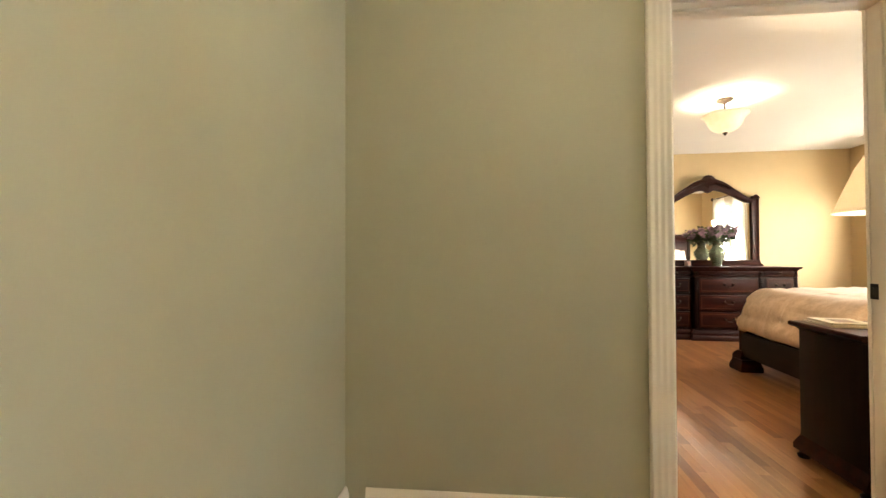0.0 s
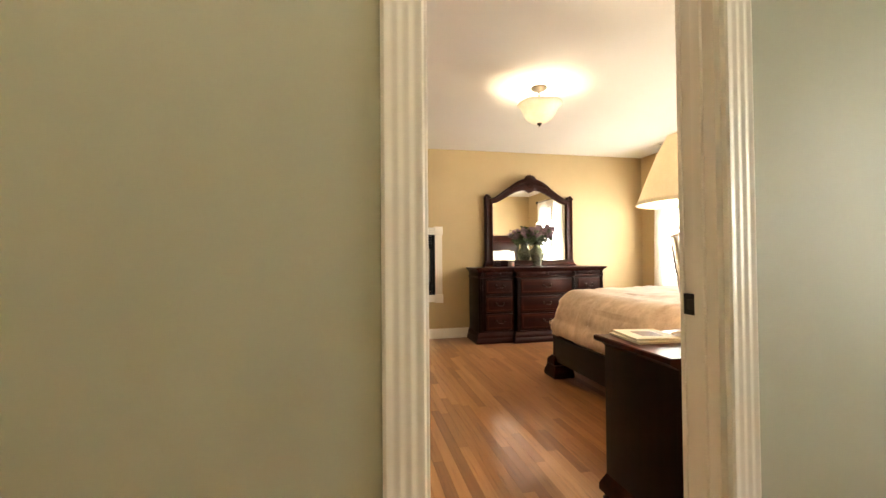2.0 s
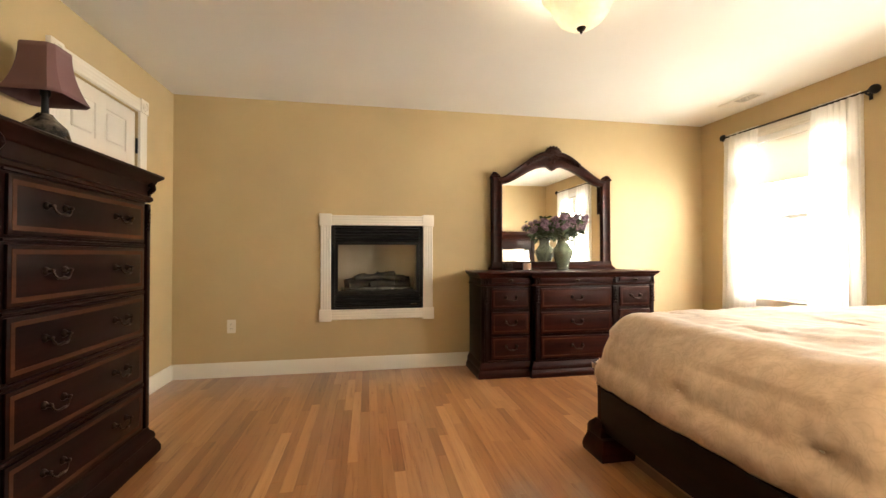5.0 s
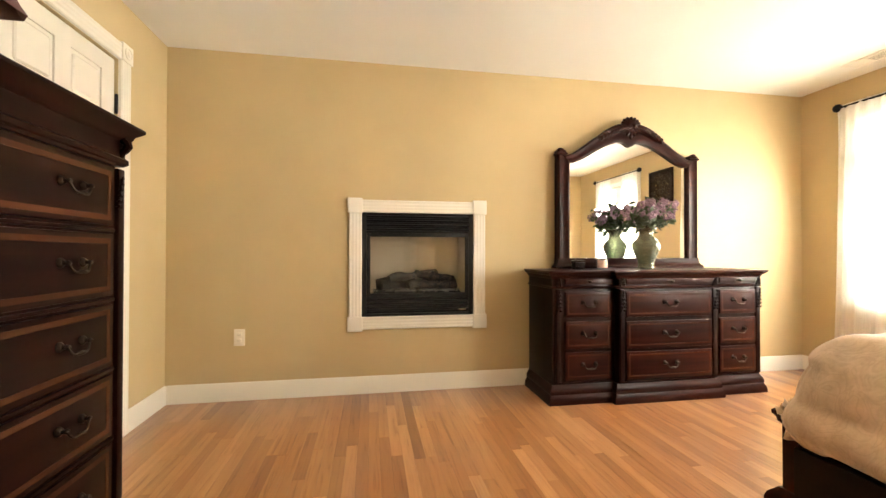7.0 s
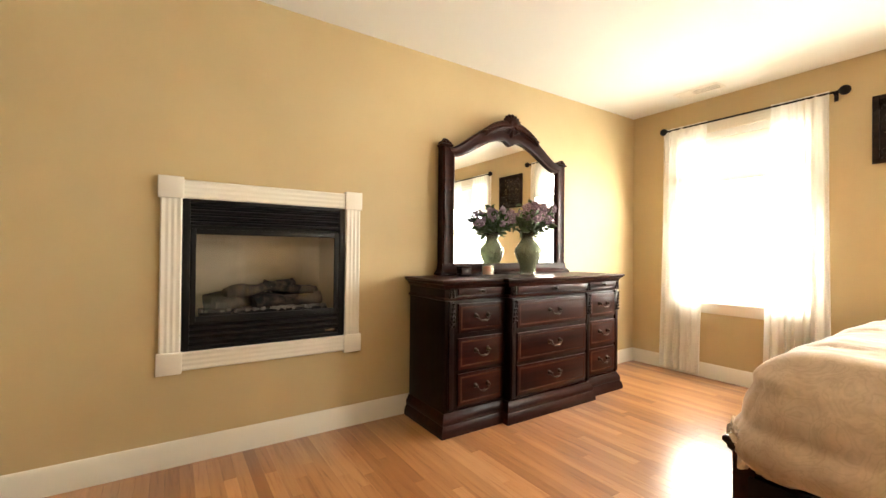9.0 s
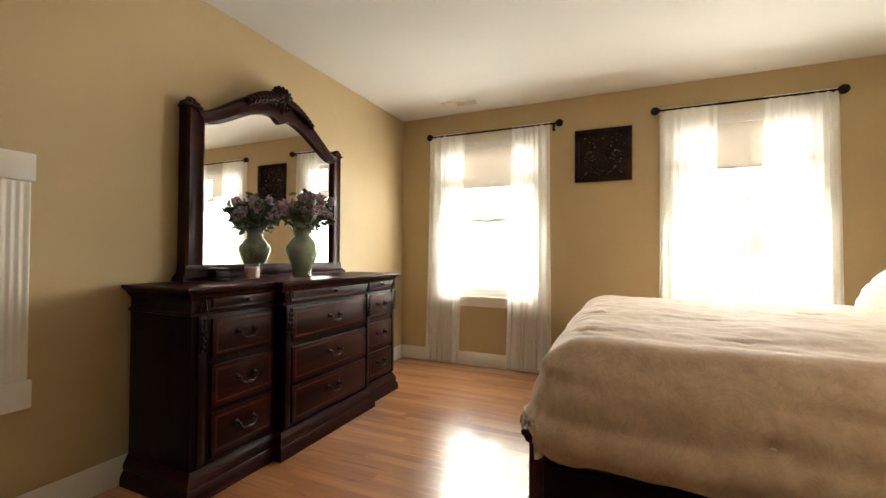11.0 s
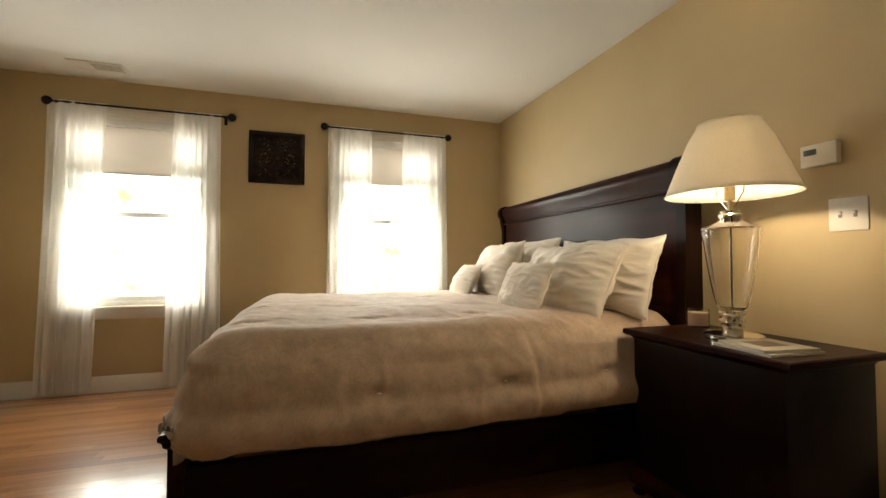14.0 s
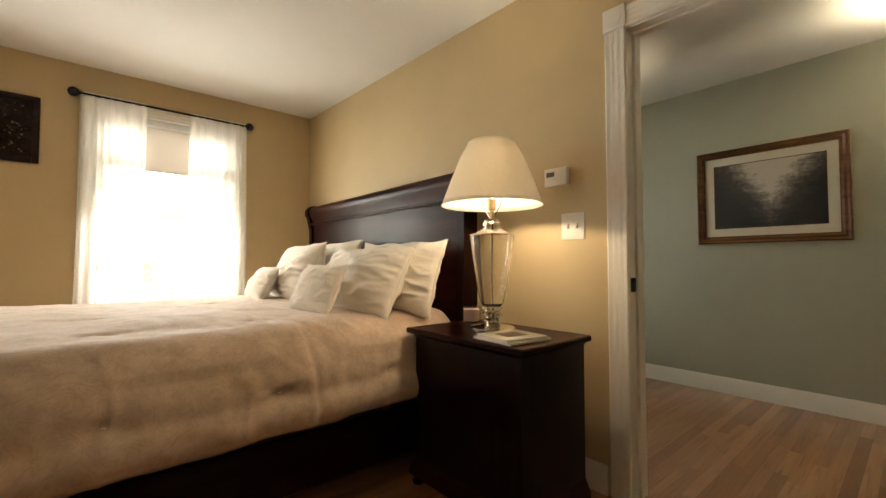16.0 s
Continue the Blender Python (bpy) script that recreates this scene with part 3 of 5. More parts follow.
# ---- mirror on the dresser ----
def build_mirror():
    t = thing("dresser_mirror", (3.435, 4.05, 0.912), "arched mirror in carved dark cherry frame on the dresser", "mirror")
    xc, hw = 3.433, 0.575
    y0, y1 = 4.025, 4.075

    def bell(s):
        return 0.5 + 0.5 * math.cos(math.pi * min(1, max(0, abs(s) - 0.10) / 0.86))

    def outer(s):
        return 1.800 + 0.245 * bell(s) ** 0.72

    def inner(s):
        return 1.742 + 0.180 * bell(s) ** 0.72 - 0.035 * math.exp(-(s / 0.08) ** 2)

    ih, N = hw - 0.055, 48
    bm = bmesh.new()
    sec = ((0.0, 0.0), (0.0, -0.012), (0.25, -0.022), (0.55, -0.016), (0.85, -0.024), (1.0, -0.012), (1.0, 0.0))   # way across, out
    prev = None
    for k in range(N + 1):
        s = 2 * k / N - 1
        a = Vector((xc + s * ih, 0, inner(s)))
        b = Vector((xc + s * hw, 0, outer(s)))
        ring = [bm.verts.new((a.x + (b.x - a.x) * w, y0 + o + (0.03 if o == 0 else 0), a.z + (b.z - a.z) * w)) for w, o in sec]
        if prev:
            for i in range(len(sec)):
                j = (i + 1) % len(sec)
                bm.faces.new((prev[i], prev[j], ring[j], ring[i]))
        else:
            bm.faces.new(ring)
        prev = ring
    bm.faces.new(prev)
    fr = part("arched_rail", bm, CHERRY_LIT_X, t)
    for s in (-1, 1):
        x0, x1 = sorted((xc + s * ih, xc + s * (hw + 0.045)))
        bm = bmesh.new()
        pr = [(x0, y1), (x0, y0 - 0.008), (x0 + 0.014, y0 - 0.016), (x0 + 0.03, y0 - 0.010), (x1 - 0.03, y0 - 0.010), (x1 - 0.014, y0 - 0.018), (x1, y0 - 0.008), (x1, y1)]
        prism(bm, pr, "z", 0.955, 1.80)
        post = part("post", bm, CHERRY_LIT_X, t)
        bm = loft(bmesh.new(), x1 - 0.07 if s > 0 else x0, y0 - 0.01, x1 if s > 0 else x0 + 0.07, y1, [(1.80, 0), (1.805, 0.010), (1.815, 0.010), (1.822, 0.002), (1.835, 0.0), (1.845, -0.012)], "lrf")
        xm = (x1 - 0.035) if s > 0 else x0 + 0.035
        blob(bm, (xm, y0 + 0.01, 1.842), (0.03, 0.026, 0.016), (0, -18 * s, 0))
        blob(bm, (xm + s * 0.018, y0 + 0.004, 1.832), (0.017, 0.022, 0.015))
        part("post_cap", bm, CHERRY_LIT_X, post)
    bm = loft(bmesh.new(), xc - hw - 0.05, y0 - 0.02, xc + hw + 0.05, y1, [(0.912, 0.022), (0.930, 0.022), (0.940, 0.010), (0.955, 0.0), (0.992, -0.004)], "lrf")
    part("base_rail", bm, CHERRY_LIT_X, t)
    # glass, cut to the arch
    bm = bmesh.new()
    M = 40
    lo = [bm.verts.new((xc + (2 * k / M - 1) * (ih + 0.004), y0 + 0.008, 0.985)) for k in range(M + 1)]
    hi = [bm.verts.new((xc + (2 * k / M - 1) * (ih + 0.004), y0 + 0.008, inner(2 * k / M - 1) + 0.004)) for k in range(M + 1)]
    for k in range(M):
        bm.faces.new((lo[k], lo[k + 1], hi[k + 1], hi[k]))
    part("mirror_glass", bm, MIRROR, t, "clear bevelled mirror glass", smooth=0)
    part("backboard", boxed(xc - hw, y0 + 0.02, 0.95, xc + hw, y1 - 0.004, 1.70), CHERRY_LIT_X, t)
    # carved crest
    bm = blob(bmesh.new(), (xc, y0 - 0.020, 2.040), (0.034, 0.028, 0.040))
    for s in (-1, 1):
        tube(bm, [(xc + s * (0.05 + 0.028 * k), y0 - 0.020, outer((0.05 + 0.028 * k) / hw) - 0.05 + 0.01 * math.sin(k)) for k in range(8)], lambda k: 0.011 - 0.008 * k, 7)
    crest = part("carved_crest", bm, CHERRY_LIT_X, t, "carved leaf crest")

    def leaf(*a):
        part("crest_leaf", blob(bmesh.new(), *a), CHERRY_LIT_X, crest)
    for k in range(9):
        a = radians(-80 + 20 * k)
        ln = 0.046 + 0.018 * math.cos(a)
        leaf((xc + math.sin(a) * ln * 1.15, y0 - 0.024, 2.048 + math.cos(a) * ln * 0.80), (0.015, 0.020, 0.032), (0, math.degrees(a) * 1.1, 0), 8, 6)
        leaf((xc + math.sin(a) * ln * 0.6, y0 - 0.040, 2.042 + math.cos(a) * ln * 0.5), (0.010, 0.012, 0.022), (0, math.degrees(a), 0), 8, 6)
    leaf((xc, y0 - 0.022, 1.985), (0.016, 0.016, 0.040))
    for s in (-1, 1):
        leaf((xc + s * 0.022, y0 - 0.024, 2.0), (0.012, 0.014, 0.034), (0, -s * 28, 0), 8, 6)
    for s in (-1, 1):
        for k in range(9):
            f = k / 8
            x = xc + s * (0.035 + 0.23 * f)
            z = outer((x - xc) / hw) + 0.004 - 0.016 * f
            lean = s * (25 + 40 * f)
            q = 0.036 * (1 - 0.55 * f)
            slope = math.degrees(math.atan2(outer((abs(x - xc) + 0.02) / hw) - outer((abs(x - xc) - 0.02) / hw), 0.04))
            leaf((x, y0 - 0.018, z - 0.006), (0.040 * (1.1 - 0.4 * f), 0.030, 0.027 * (1.2 - 0.6 * f)), (0, -s * slope - s * 22, 0), 10, 7)
            leaf((x - s * 0.006, y0 - 0.036, z - 0.026), (0.030 * (1.1 - 0.4 * f), 0.016, 0.012), (0, -s * slope + s * 30, 0), 8, 6)
    return t


build_mirror()


# ---- tall chest ----
def build_chest():
    t = thing("tall_chest", (0.3, 2.2, 0), "tall dark cherry five-drawer chest with bronze pulls", "chest of drawers")
    x0, x1, ya, yb, top = 0.035, 0.49, 1.70, 2.675, 1.49
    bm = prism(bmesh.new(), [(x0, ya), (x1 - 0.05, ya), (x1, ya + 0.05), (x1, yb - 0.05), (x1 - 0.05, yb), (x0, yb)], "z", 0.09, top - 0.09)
    part("carcass", bm, CHERRY_SHADED_Z, t)
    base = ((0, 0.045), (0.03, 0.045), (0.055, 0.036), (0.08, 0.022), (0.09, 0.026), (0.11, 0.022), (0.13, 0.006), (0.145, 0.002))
    part("plinth", loft(bmesh.new(), x0, ya, x1, yb, base, "rfb"), CHERRY_SHADED_Y, t)
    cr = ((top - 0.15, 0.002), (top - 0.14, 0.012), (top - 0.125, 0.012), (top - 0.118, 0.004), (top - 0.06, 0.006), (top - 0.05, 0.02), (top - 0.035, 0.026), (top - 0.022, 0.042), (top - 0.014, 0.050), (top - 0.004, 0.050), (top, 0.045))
    part("crown", loft(bmesh.new(), x0, ya, x1, yb, cr, "rfb"), CHERRY_SHADED_Y, t)
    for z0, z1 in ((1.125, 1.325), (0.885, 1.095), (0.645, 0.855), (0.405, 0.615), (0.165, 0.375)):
        drawer(t, "y", x1, ya + 0.075, yb - 0.075, z0, z1, (ya + 0.28, yb - 0.28), 1, CHERRY_SHADED_Y, BANDING_Y)
        part("drawer_rail", boxed(x1 - 0.004, ya + 0.06, z1 + 0.008, x1 + 0.010, yb - 0.06, z1 + 0.020, 0.004), CHERRY_SHADED_Y, t)
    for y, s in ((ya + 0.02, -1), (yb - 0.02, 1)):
        p = part("pilaster", boxed(x1 - 0.014, y - 0.018, 0.15, x1 + 0.008, y + 0.018, 1.33, 0.006), CHERRY_SHADED_Z, t)
        part("carved_leaf", acanthus(bmesh.new(), (x1 - 0.002, y - s * 0.01, 1.24), (0, 0, 1), (0, 1, 0), (1, 0, 0), 0.10, 0.018), CHERRY_SHADED_Z, p)
        bm = bmesh.new()
        tube(bm, [(x1 + 0.012 + 0.016 * math.sin(k * 0.9), y, top - 0.055 - 0.012 * k) for k in range(7)], lambda k: 0.016 - 0.006 * k, 8)
        part("corbel", bm, CHERRY_SHADED_Z, p)
    return t


build_chest()


# ---- bed ----
LINEN = shader("champagne_comforter", (0.56, 0.43, 0.31), 0.75, Sheen_Weight=0.3, Sheen_Roughness=0.4)
lin = ramp(LINEN, noisy(LINEN, 11, detail=7, rough=0.68), (0.34, (0.50, 0.36, 0.25)), (0.66, (0.66, 0.50, 0.365)))
swirl = node(LINEN, "TexNoise", Scale=9.0, Detail=1.5, Distortion=2.2)
wire(LINEN, coords(LINEN), swirl.inputs[0])
woven = ramp(LINEN, swirl.outputs["Fac"], (0.38, (1, 1, 1)), (0.42, (0.88, 0.87, 0.86)), (0.46, (1, 1, 1)), (0.52, (1, 1, 1)), (0.56, (0.87, 0.86, 0.85)), (0.60, (1, 1, 1)))
damask = node(LINEN, "MixRGB")
damask.blend_type = "MULTIPLY"
damask.inputs[0].default_value = 0.8
wire(LINEN, lin, damask.inputs[1])
wire(LINEN, woven, damask.inputs[2])
setin(LINEN, "Base Color", damask.outputs[0])
bump(LINEN, noisy(LINEN, 8, (1, 1.4, 1), 4, 0.5), 0.30, 0.014)
PILLOW = shader("cream_pillow_linen", (0.82, 0.74, 0.62), 0.8, Sheen_Weight=0.2)
bump(PILLOW, noisy(PILLOW, 14, (1, 1, 1.8), 7, 0.7), 0.45, 0.010)


def build_bed():
    t = thing("bed", (3.87, 1.2, 0), "king sleigh bed in dark polished cherry", "bed")
    xa, xb = 2.86, 4.88
    # sleigh headboard: an S section rolled back at the top
    sec = []
    for k in range(13):
        f = k / 12
        sec.append((0.175 - 0.055 * math.sin(f * math.pi * 0.5) + 0.012 * f, 0.10 + 1.268 * f))
    roll = [(0.125 + 0.052 * math.cos(a), 1.463 + 0.052 * math.sin(a)) for a in [radians(-35 + 22 * k) for k in range(12)]]
    back = [(0.06, 1.36), (0.06, 0.10)]
    part("headboard", prism(bmesh.new(), sec + roll + back, "x", xa + 0.05, xb - 0.05), CHERRY_LIT_X, t)
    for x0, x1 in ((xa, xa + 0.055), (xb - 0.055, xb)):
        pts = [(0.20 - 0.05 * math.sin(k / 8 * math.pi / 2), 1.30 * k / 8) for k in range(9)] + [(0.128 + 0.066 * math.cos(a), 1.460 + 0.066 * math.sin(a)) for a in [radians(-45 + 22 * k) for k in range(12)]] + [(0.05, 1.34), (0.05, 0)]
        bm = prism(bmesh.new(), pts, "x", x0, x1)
        part("headboard_post", bm, CHERRY_SHADED_Z, t)
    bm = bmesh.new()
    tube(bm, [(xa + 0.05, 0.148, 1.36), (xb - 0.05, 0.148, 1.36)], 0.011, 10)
    part("headboard_bead", bm, CHERRY_LIT_X, t)
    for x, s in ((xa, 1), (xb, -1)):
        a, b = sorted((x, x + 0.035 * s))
        part("side_rail", boxed(a, 0.16, 0.13, b, 2.24, 0.345, 0.006), CHERRY_SHADED_Y, t)
    # low footboard with a moulded cap and bracket feet
    part("footboard", boxed(xa + 0.01, 2.225, 0.12, xb - 0.01, 2.29, 0.41, 0.006), CHERRY_LIT_X, t)
    cap = [(0.405, 0.0), (0.415, 0.010), (0.428, 0.012), (0.440, 0.022), (0.452, 0.022), (0.458, 0.016)]
    part("footboard_cap", loft(bmesh.new(), xa + 0.012, 2.225, xb - 0.012, 2.29, cap, "lrfb"), CHERRY_LIT_X, t)
    basem = [(0.10, 0.03), (0.13, 0.03), (0.15, 0.022), (0.165, 0.008), (0.175, 0.0)]
    part("footboard_base", loft(bmesh.new(), xa, 2.22, xb, 2.295, basem, "lrfb"), CHERRY_LIT_X, t)
    for x in (xa + 0.04, xb - 0.04):
        bm = loft(bmesh.new(), x - 0.075, 2.16, x + 0.075, 2.315, [(0, 0.016), (0.02, 0.020), (0.05, 0.016), (0.08, 0.004), (0.105, 0.0)], "lrfb")
        part("foot", bm, CHERRY_LIT_X, t)
    part("mattress", boxed(xa + 0.04, 0.19, 0.34, xb - 0.04, 2.19, 0.615, 0.06, 4), shader("mattress_ticking", (0.75, 0.72, 0.66), 0.8), t, "white mattress under the bedding")
    return t


build_bed()


def build_comforter():
    """A thick comforter draped over the mattress: flat cloth folded down over the rim."""
    x0, x1, y0, y1, top, r = 3.05, 4.70, 0.20, 2.085, 0.738, 0.225
    hang, drop = 0.500, 0.412
    nx, ny = 230, 240
    L = (x1 - x0) + 2 * hang
    K = (y1 - y0) + drop
    tufts = [(x0 - 0.33 + i * 0.46, y0 + 0.42 + j * 0.50) for i in range(6) for j in range(4) if (i * 5 + j * 3) % 4 != 1]

    def cloth(px, py):
        cx, cy = min(max(px, x0), x1), min(py, y1)
        dx, dy = px - cx, py - cy
        d = math.hypot(dx, dy)
        ux, uy = (dx / d, dy / d) if d > 1e-6 else (0, 0)
        most = 1 / math.sqrt((ux / hang) ** 2 + (uy / drop) ** 2) if d > 1e-6 else hang
        d = min(d, most * 1.02)
        a = d / r
        if a < math.pi / 2:
            hh, vv = r * math.sin(a), r * (1 - math.cos(a))
        else:
            e = d - r * math.pi / 2
            hh, vv = r + 0.030 * math.sin(min(1, e / 0.16) * math.pi) - 0.05 * (e / 0.25) ** 2, r + e
        p = Vector((cx + ux * hh, cy + uy * hh, top - vv))
        n1 = noise.noise((px * 2.2, py * 2.2, 3.1))
        n2 = noise.noise((px * 6.5, py * 5.0, 7.7))
        n3 = noise.noise((px * 17, py * 15, 1.3))
        ridge = 1 - abs(noise.noise((px * 4.5 + 2 * n2, py * 6.0, 5.5))) * 5
        pit = sum(math.exp(-((px - q[0]) ** 2 / 0.0005 + (py - q[1]) ** 2 / 0.003)) for q in tufts)
        near = sum(math.exp(-((px - q[0]) ** 2 + (py - q[1]) ** 2) / 0.02) for q in tufts)
        seam = math.exp(-((py - 0.98 - 0.06 * n1) / 0.014) ** 2) * min(1, max(0, (x0 - 0.05 - px) / 0.15))
        lap = min(1, max(0, (x0 + 0.02 - px) / 0.12)) / (1 + math.exp(-(py - 0.98 - 0.06 * n1) / 0.005))
        pleat = 0.002 * math.sin(py * 58 + 5 * n2) * max(0, 1 - abs(py - 0.86) / 0.24) * min(1, max(0, (x0 + 0.05 - px) / 0.15))
        low = min(1, max(0, (d - 0.12) / 0.2))
        swell = 0.014 * n1 + 0.008 * n2 + 0.004 * n3 - 0.016 * pit - 0.006 * seam + 0.014 * lap + pleat + 0.006 * max(0, ridge) * (0.9 * near + low * max(0, n1 + 0.2))
        crown = 0.036 * (1 - abs((px - (x0 + x1) / 2) / (L / 2)) ** 2) if d < r else 0
        b = min(a, math.pi / 2)
        norm = Vector((ux * math.sin(b), uy * math.sin(b), math.cos(b)))
        along = px if abs(dy) > abs(dx) else py
        fold = min(1, d / 0.2) * 0.008 * math.sin(along * 8.0 + 3 * n1) * (d > r)
        p += norm * (swell + fold) + Vector((0, 0, crown))
        if d >= most * 0.97:
            p.z += 0.035 * noise.noise((px * 3, py * 3, 0.5)) + 0.012
        return p, norm

    t = thing("comforter", (3.87, 1.2, 0.7), "thick champagne comforter with tufts spread over the bed", "comforter")
    bm = bmesh.new()
    rows = [[bm.verts.new(cloth(x0 - hang + L * i / nx, y0 + K * j / ny)[0]) for i in range(nx + 1)] for j in range(ny + 1)]
    for a, b in zip(rows, rows[1:]):
        for i in range(nx):
            bm.faces.new((a[i], a[i + 1], b[i + 1], b[i]))
    cover = part("cover", bm, LINEN, t, smooth=180)
    md = cover.modifiers.new("thick", "SOLIDIFY")
    md.thickness, md.offset = 0.035, -1
    for q in tufts:
        p, n = cloth(*q)
        part("tuft", blob(bmesh.new(), p + n * 0.001, (0.003, 0.010, 0.003), u=8, v=6), PILLOW, t)
    return t


build_comforter()


def build_pillow(w, h, d, seed):
    """A stuffed pillow standing on its long edge: local x across, z up, y thickness; slack, creased towards its ends."""
    bm = bmesh.new()
    n = 56

    def grid(side):
        g = []
        for j in range(n + 1):
            row = []
            for i in range(n + 1):
                u, v = 2 * i / n - 1, 2 * j / n - 1
                e = max(0, 1 - abs(u) ** 2.2) ** 0.62 * max(0, 1 - abs(v) ** 2.4) ** 0.58
                lump = noise.noise((u * 1.7 + seed, v * 1.9, seed * 1.7 + side)) * 0.22 + noise.noise((u * 4 + seed, v * 3.4, 2.2 + side)) * 0.12
                end, rim = abs(u) ** 3, abs(v) ** 3
                fold = 0.13 * end * (1 - abs(noise.noise((u * 1.6 + seed, v * 5.5 + 0.8 * u, 3.3 + side))) * 4.5)
                fold += 0.09 * rim * (1 - abs(noise.noise((u * 5.0 + seed, v * 1.6, 8.1 + side))) * 4.5)
                slack = 0.10 * max(0, 1 - abs(noise.noise((u * 2.4 + v * 1.6 + seed, v * 2.6 - u, 5.9 + side))) * 5)
                y = side * d / 2 * e * (1 + lump + fold + slack)
                pinch, pz = 1 - 0.065 * (1 - v * v) * abs(u) ** 3, 1 - 0.08 * (1 - u * u) * abs(v) ** 3
                x = u * w / 2 * pinch + 0.008 * noise.noise((v * 3, seed, 1.2)) * abs(u)
                z = v * h / 2 * pz + 0.05 * h * noise.noise((u * 2.3, seed, 0.2)) * (v if v > 0 else 0)
                row.append((x, y, z + h / 2))
            g.append(row)
        return g
    for side in (-1, 1):
        vs = [[bm.verts.new(p) for p in row] for row in grid(side)]
        for p, q in zip(vs, vs[1:]):
            for i in range(n):
                bm.faces.new((p[i], p[i + 1], q[i + 1], q[i]))
    bmesh.ops.remove_doubles(bm, verts=bm.verts, dist=0.0005)
    return bm


def put_pillow(name, x, y, z, w, h, d, tilt, turn, seed, label):
    t = tagged(new(name), label, "pillow", "bed pillows")
    t.matrix_world = pose(x, y, z, tilt, 0, turn)
    WHERE[t.name] = Vector((0, 0, 0))
    ob = part("cover", build_pillow(w, h, d, seed), PILLOW, t, local=True, smooth=180)
    bm = bmesh.new()
    pts = []
    for k in range(49):
        a = k / 48 * 4
        s, f = int(a) % 4, a - int(a)
        u, v = ((2 * f - 1, -1), (1, 2 * f - 1), (1 - 2 * f, 1), (-1, 1 - 2 * f))[s]
        z = v * h / 2 * (1 - 0.08 * (1 - u * u) * abs(v) ** 3) + 0.05 * h * noise.noise((u * 2.3, seed, 0.2)) * (v if v > 0 else 0)
        pts.append((u * w / 2 * (1 - 0.065 * (1 - v * v) * abs(u) ** 3) + 0.008 * noise.noise((v * 3, seed, 1.2)) * abs(u), 0, z + h / 2))
    tube(bm, pts, 0.0035, 6, cap=False)
    part("piped_seam", bm, PILLOW, t, local=True)
    return t


put_pillow("sleeping_pillow", 3.30, 0.37, 0.735, 0.84, 0.42, 0.22, 17, 0, 1.0, "cream sleeping pillow propped on the headboard")
put_pillow("sleeping_pillow", 4.20, 0.37, 0.735, 0.86, 0.46, 0.22, 17, 0, 2.0, "cream sleeping pillow propped on the headboard")
put_pillow("pillow_sham", 3.37, 0.585, 0.725, 0.80, 0.42, 0.24, 27, 3, 3.0, "large champagne pillow sham leaning on another pillow")
put_pillow("pillow_sham", 4.30, 0.59, 0.73, 0.78, 0.46, 0.24, 24, -6, 4.0, "large champagne pillow sham leaning on another pillow")
put_pillow("throw_pillow", 3.37, 0.80, 0.740, 0.43, 0.29, 0.135, 24, 4, 5.0, "small oblong champagne throw pillow with a piped seam")
put_pillow("throw_pillow", 4.36, 0.79, 0.742, 0.46, 0.28, 0.13, 30, -4, 6.0, "small oblong champagne throw pillow with a piped seam")

# ---- nightstand, lamp, book, candle ----
def build_nightstand():
    t = thing("nightstand", (2.52, 0.29, 0), "dark cherry nightstand beside the bed", "nightstand")
    x0, x1, y0, y1, top = 2.19, 2.845, 0.075, 0.515, 0.712
    part("carcass", boxed(x0 + 0.02, y0, 0.10, x1 - 0.02, y1 - 0.02, top - 0.028, 0.004), CHERRY_SHADED_Z, t)
    part("top", loft(bmesh.new(), x0 + 0.02, y0, x1 - 0.02, y1 - 0.02, [(top - 0.042, 0.0), (top - 0.032, 0.008), (top - 0.026, 0.026), (top - 0.02, 0.032), (top - 0.005, 0.032), (top, 0.027)], "lrb"), CHERRY_LIT_X, t)
    part("plinth", loft(bmesh.new(), x0 + 0.02, y0, x1 - 0.02, y1 - 0.02, [(0.045, 0.022), (0.07, 0.022), (0.09, 0.014), (0.11, 0.004), (0.12, 0.0)], "lrb"), CHERRY_LIT_X, t)
    part("back_panel", boxed(x0 + 0.04, y0 - 0.004, 0.13, x1 - 0.04, y0 - 0.0005, 0.66), timber("bare_back_board", (0.10, 0.04, 0.018), (0.15, 0.062, 0.027), (0.2, 0.09, 0.04), 0.6, "x", 0.0), t, "unfinished brown back board")
    for x in (x0 + 0.03, x1 - 0.03):
        for y in (y0 + 0.03, y1 - 0.03):
            bm = lathe(bmesh.new(), [(0.012, 0), (0.026, 0.006), (0.030, 0.018), (0.018, 0.03), (0.026, 0.045), (0.02, 0.05)], (x, y, 0), 14)
            part("foot", bm, CHERRY_SHADED_Z, t)
    return t


build_nightstand()

SHADE_CLOTH = bpy.data.materials.new("cream_shade_cloth")
SHADE_CLOTH.use_nodes = True
nt = SHADE_CLOTH.node_tree
nt.nodes.remove(nt.nodes["Principled BSDF"])
sd, st = node(SHADE_CLOTH, "BsdfDiffuse"), node(SHADE_CLOTH, "BsdfTranslucent")
mix = node(SHADE_CLOTH, "MixShader")
weave = ramp(SHADE_CLOTH, noisy(SHADE_CLOTH, 220, (1, 1, 0.2)), (0.3, (0.87, 0.81, 0.70)), (0.7, (0.91, 0.86, 0.75)))
for s in (sd, st):
    wire(SHADE_CLOTH, weave, s.inputs[0])
mix.inputs[0].default_value = 0.55
wire(SHADE_CLOTH, sd.outputs[0], mix.inputs[1])
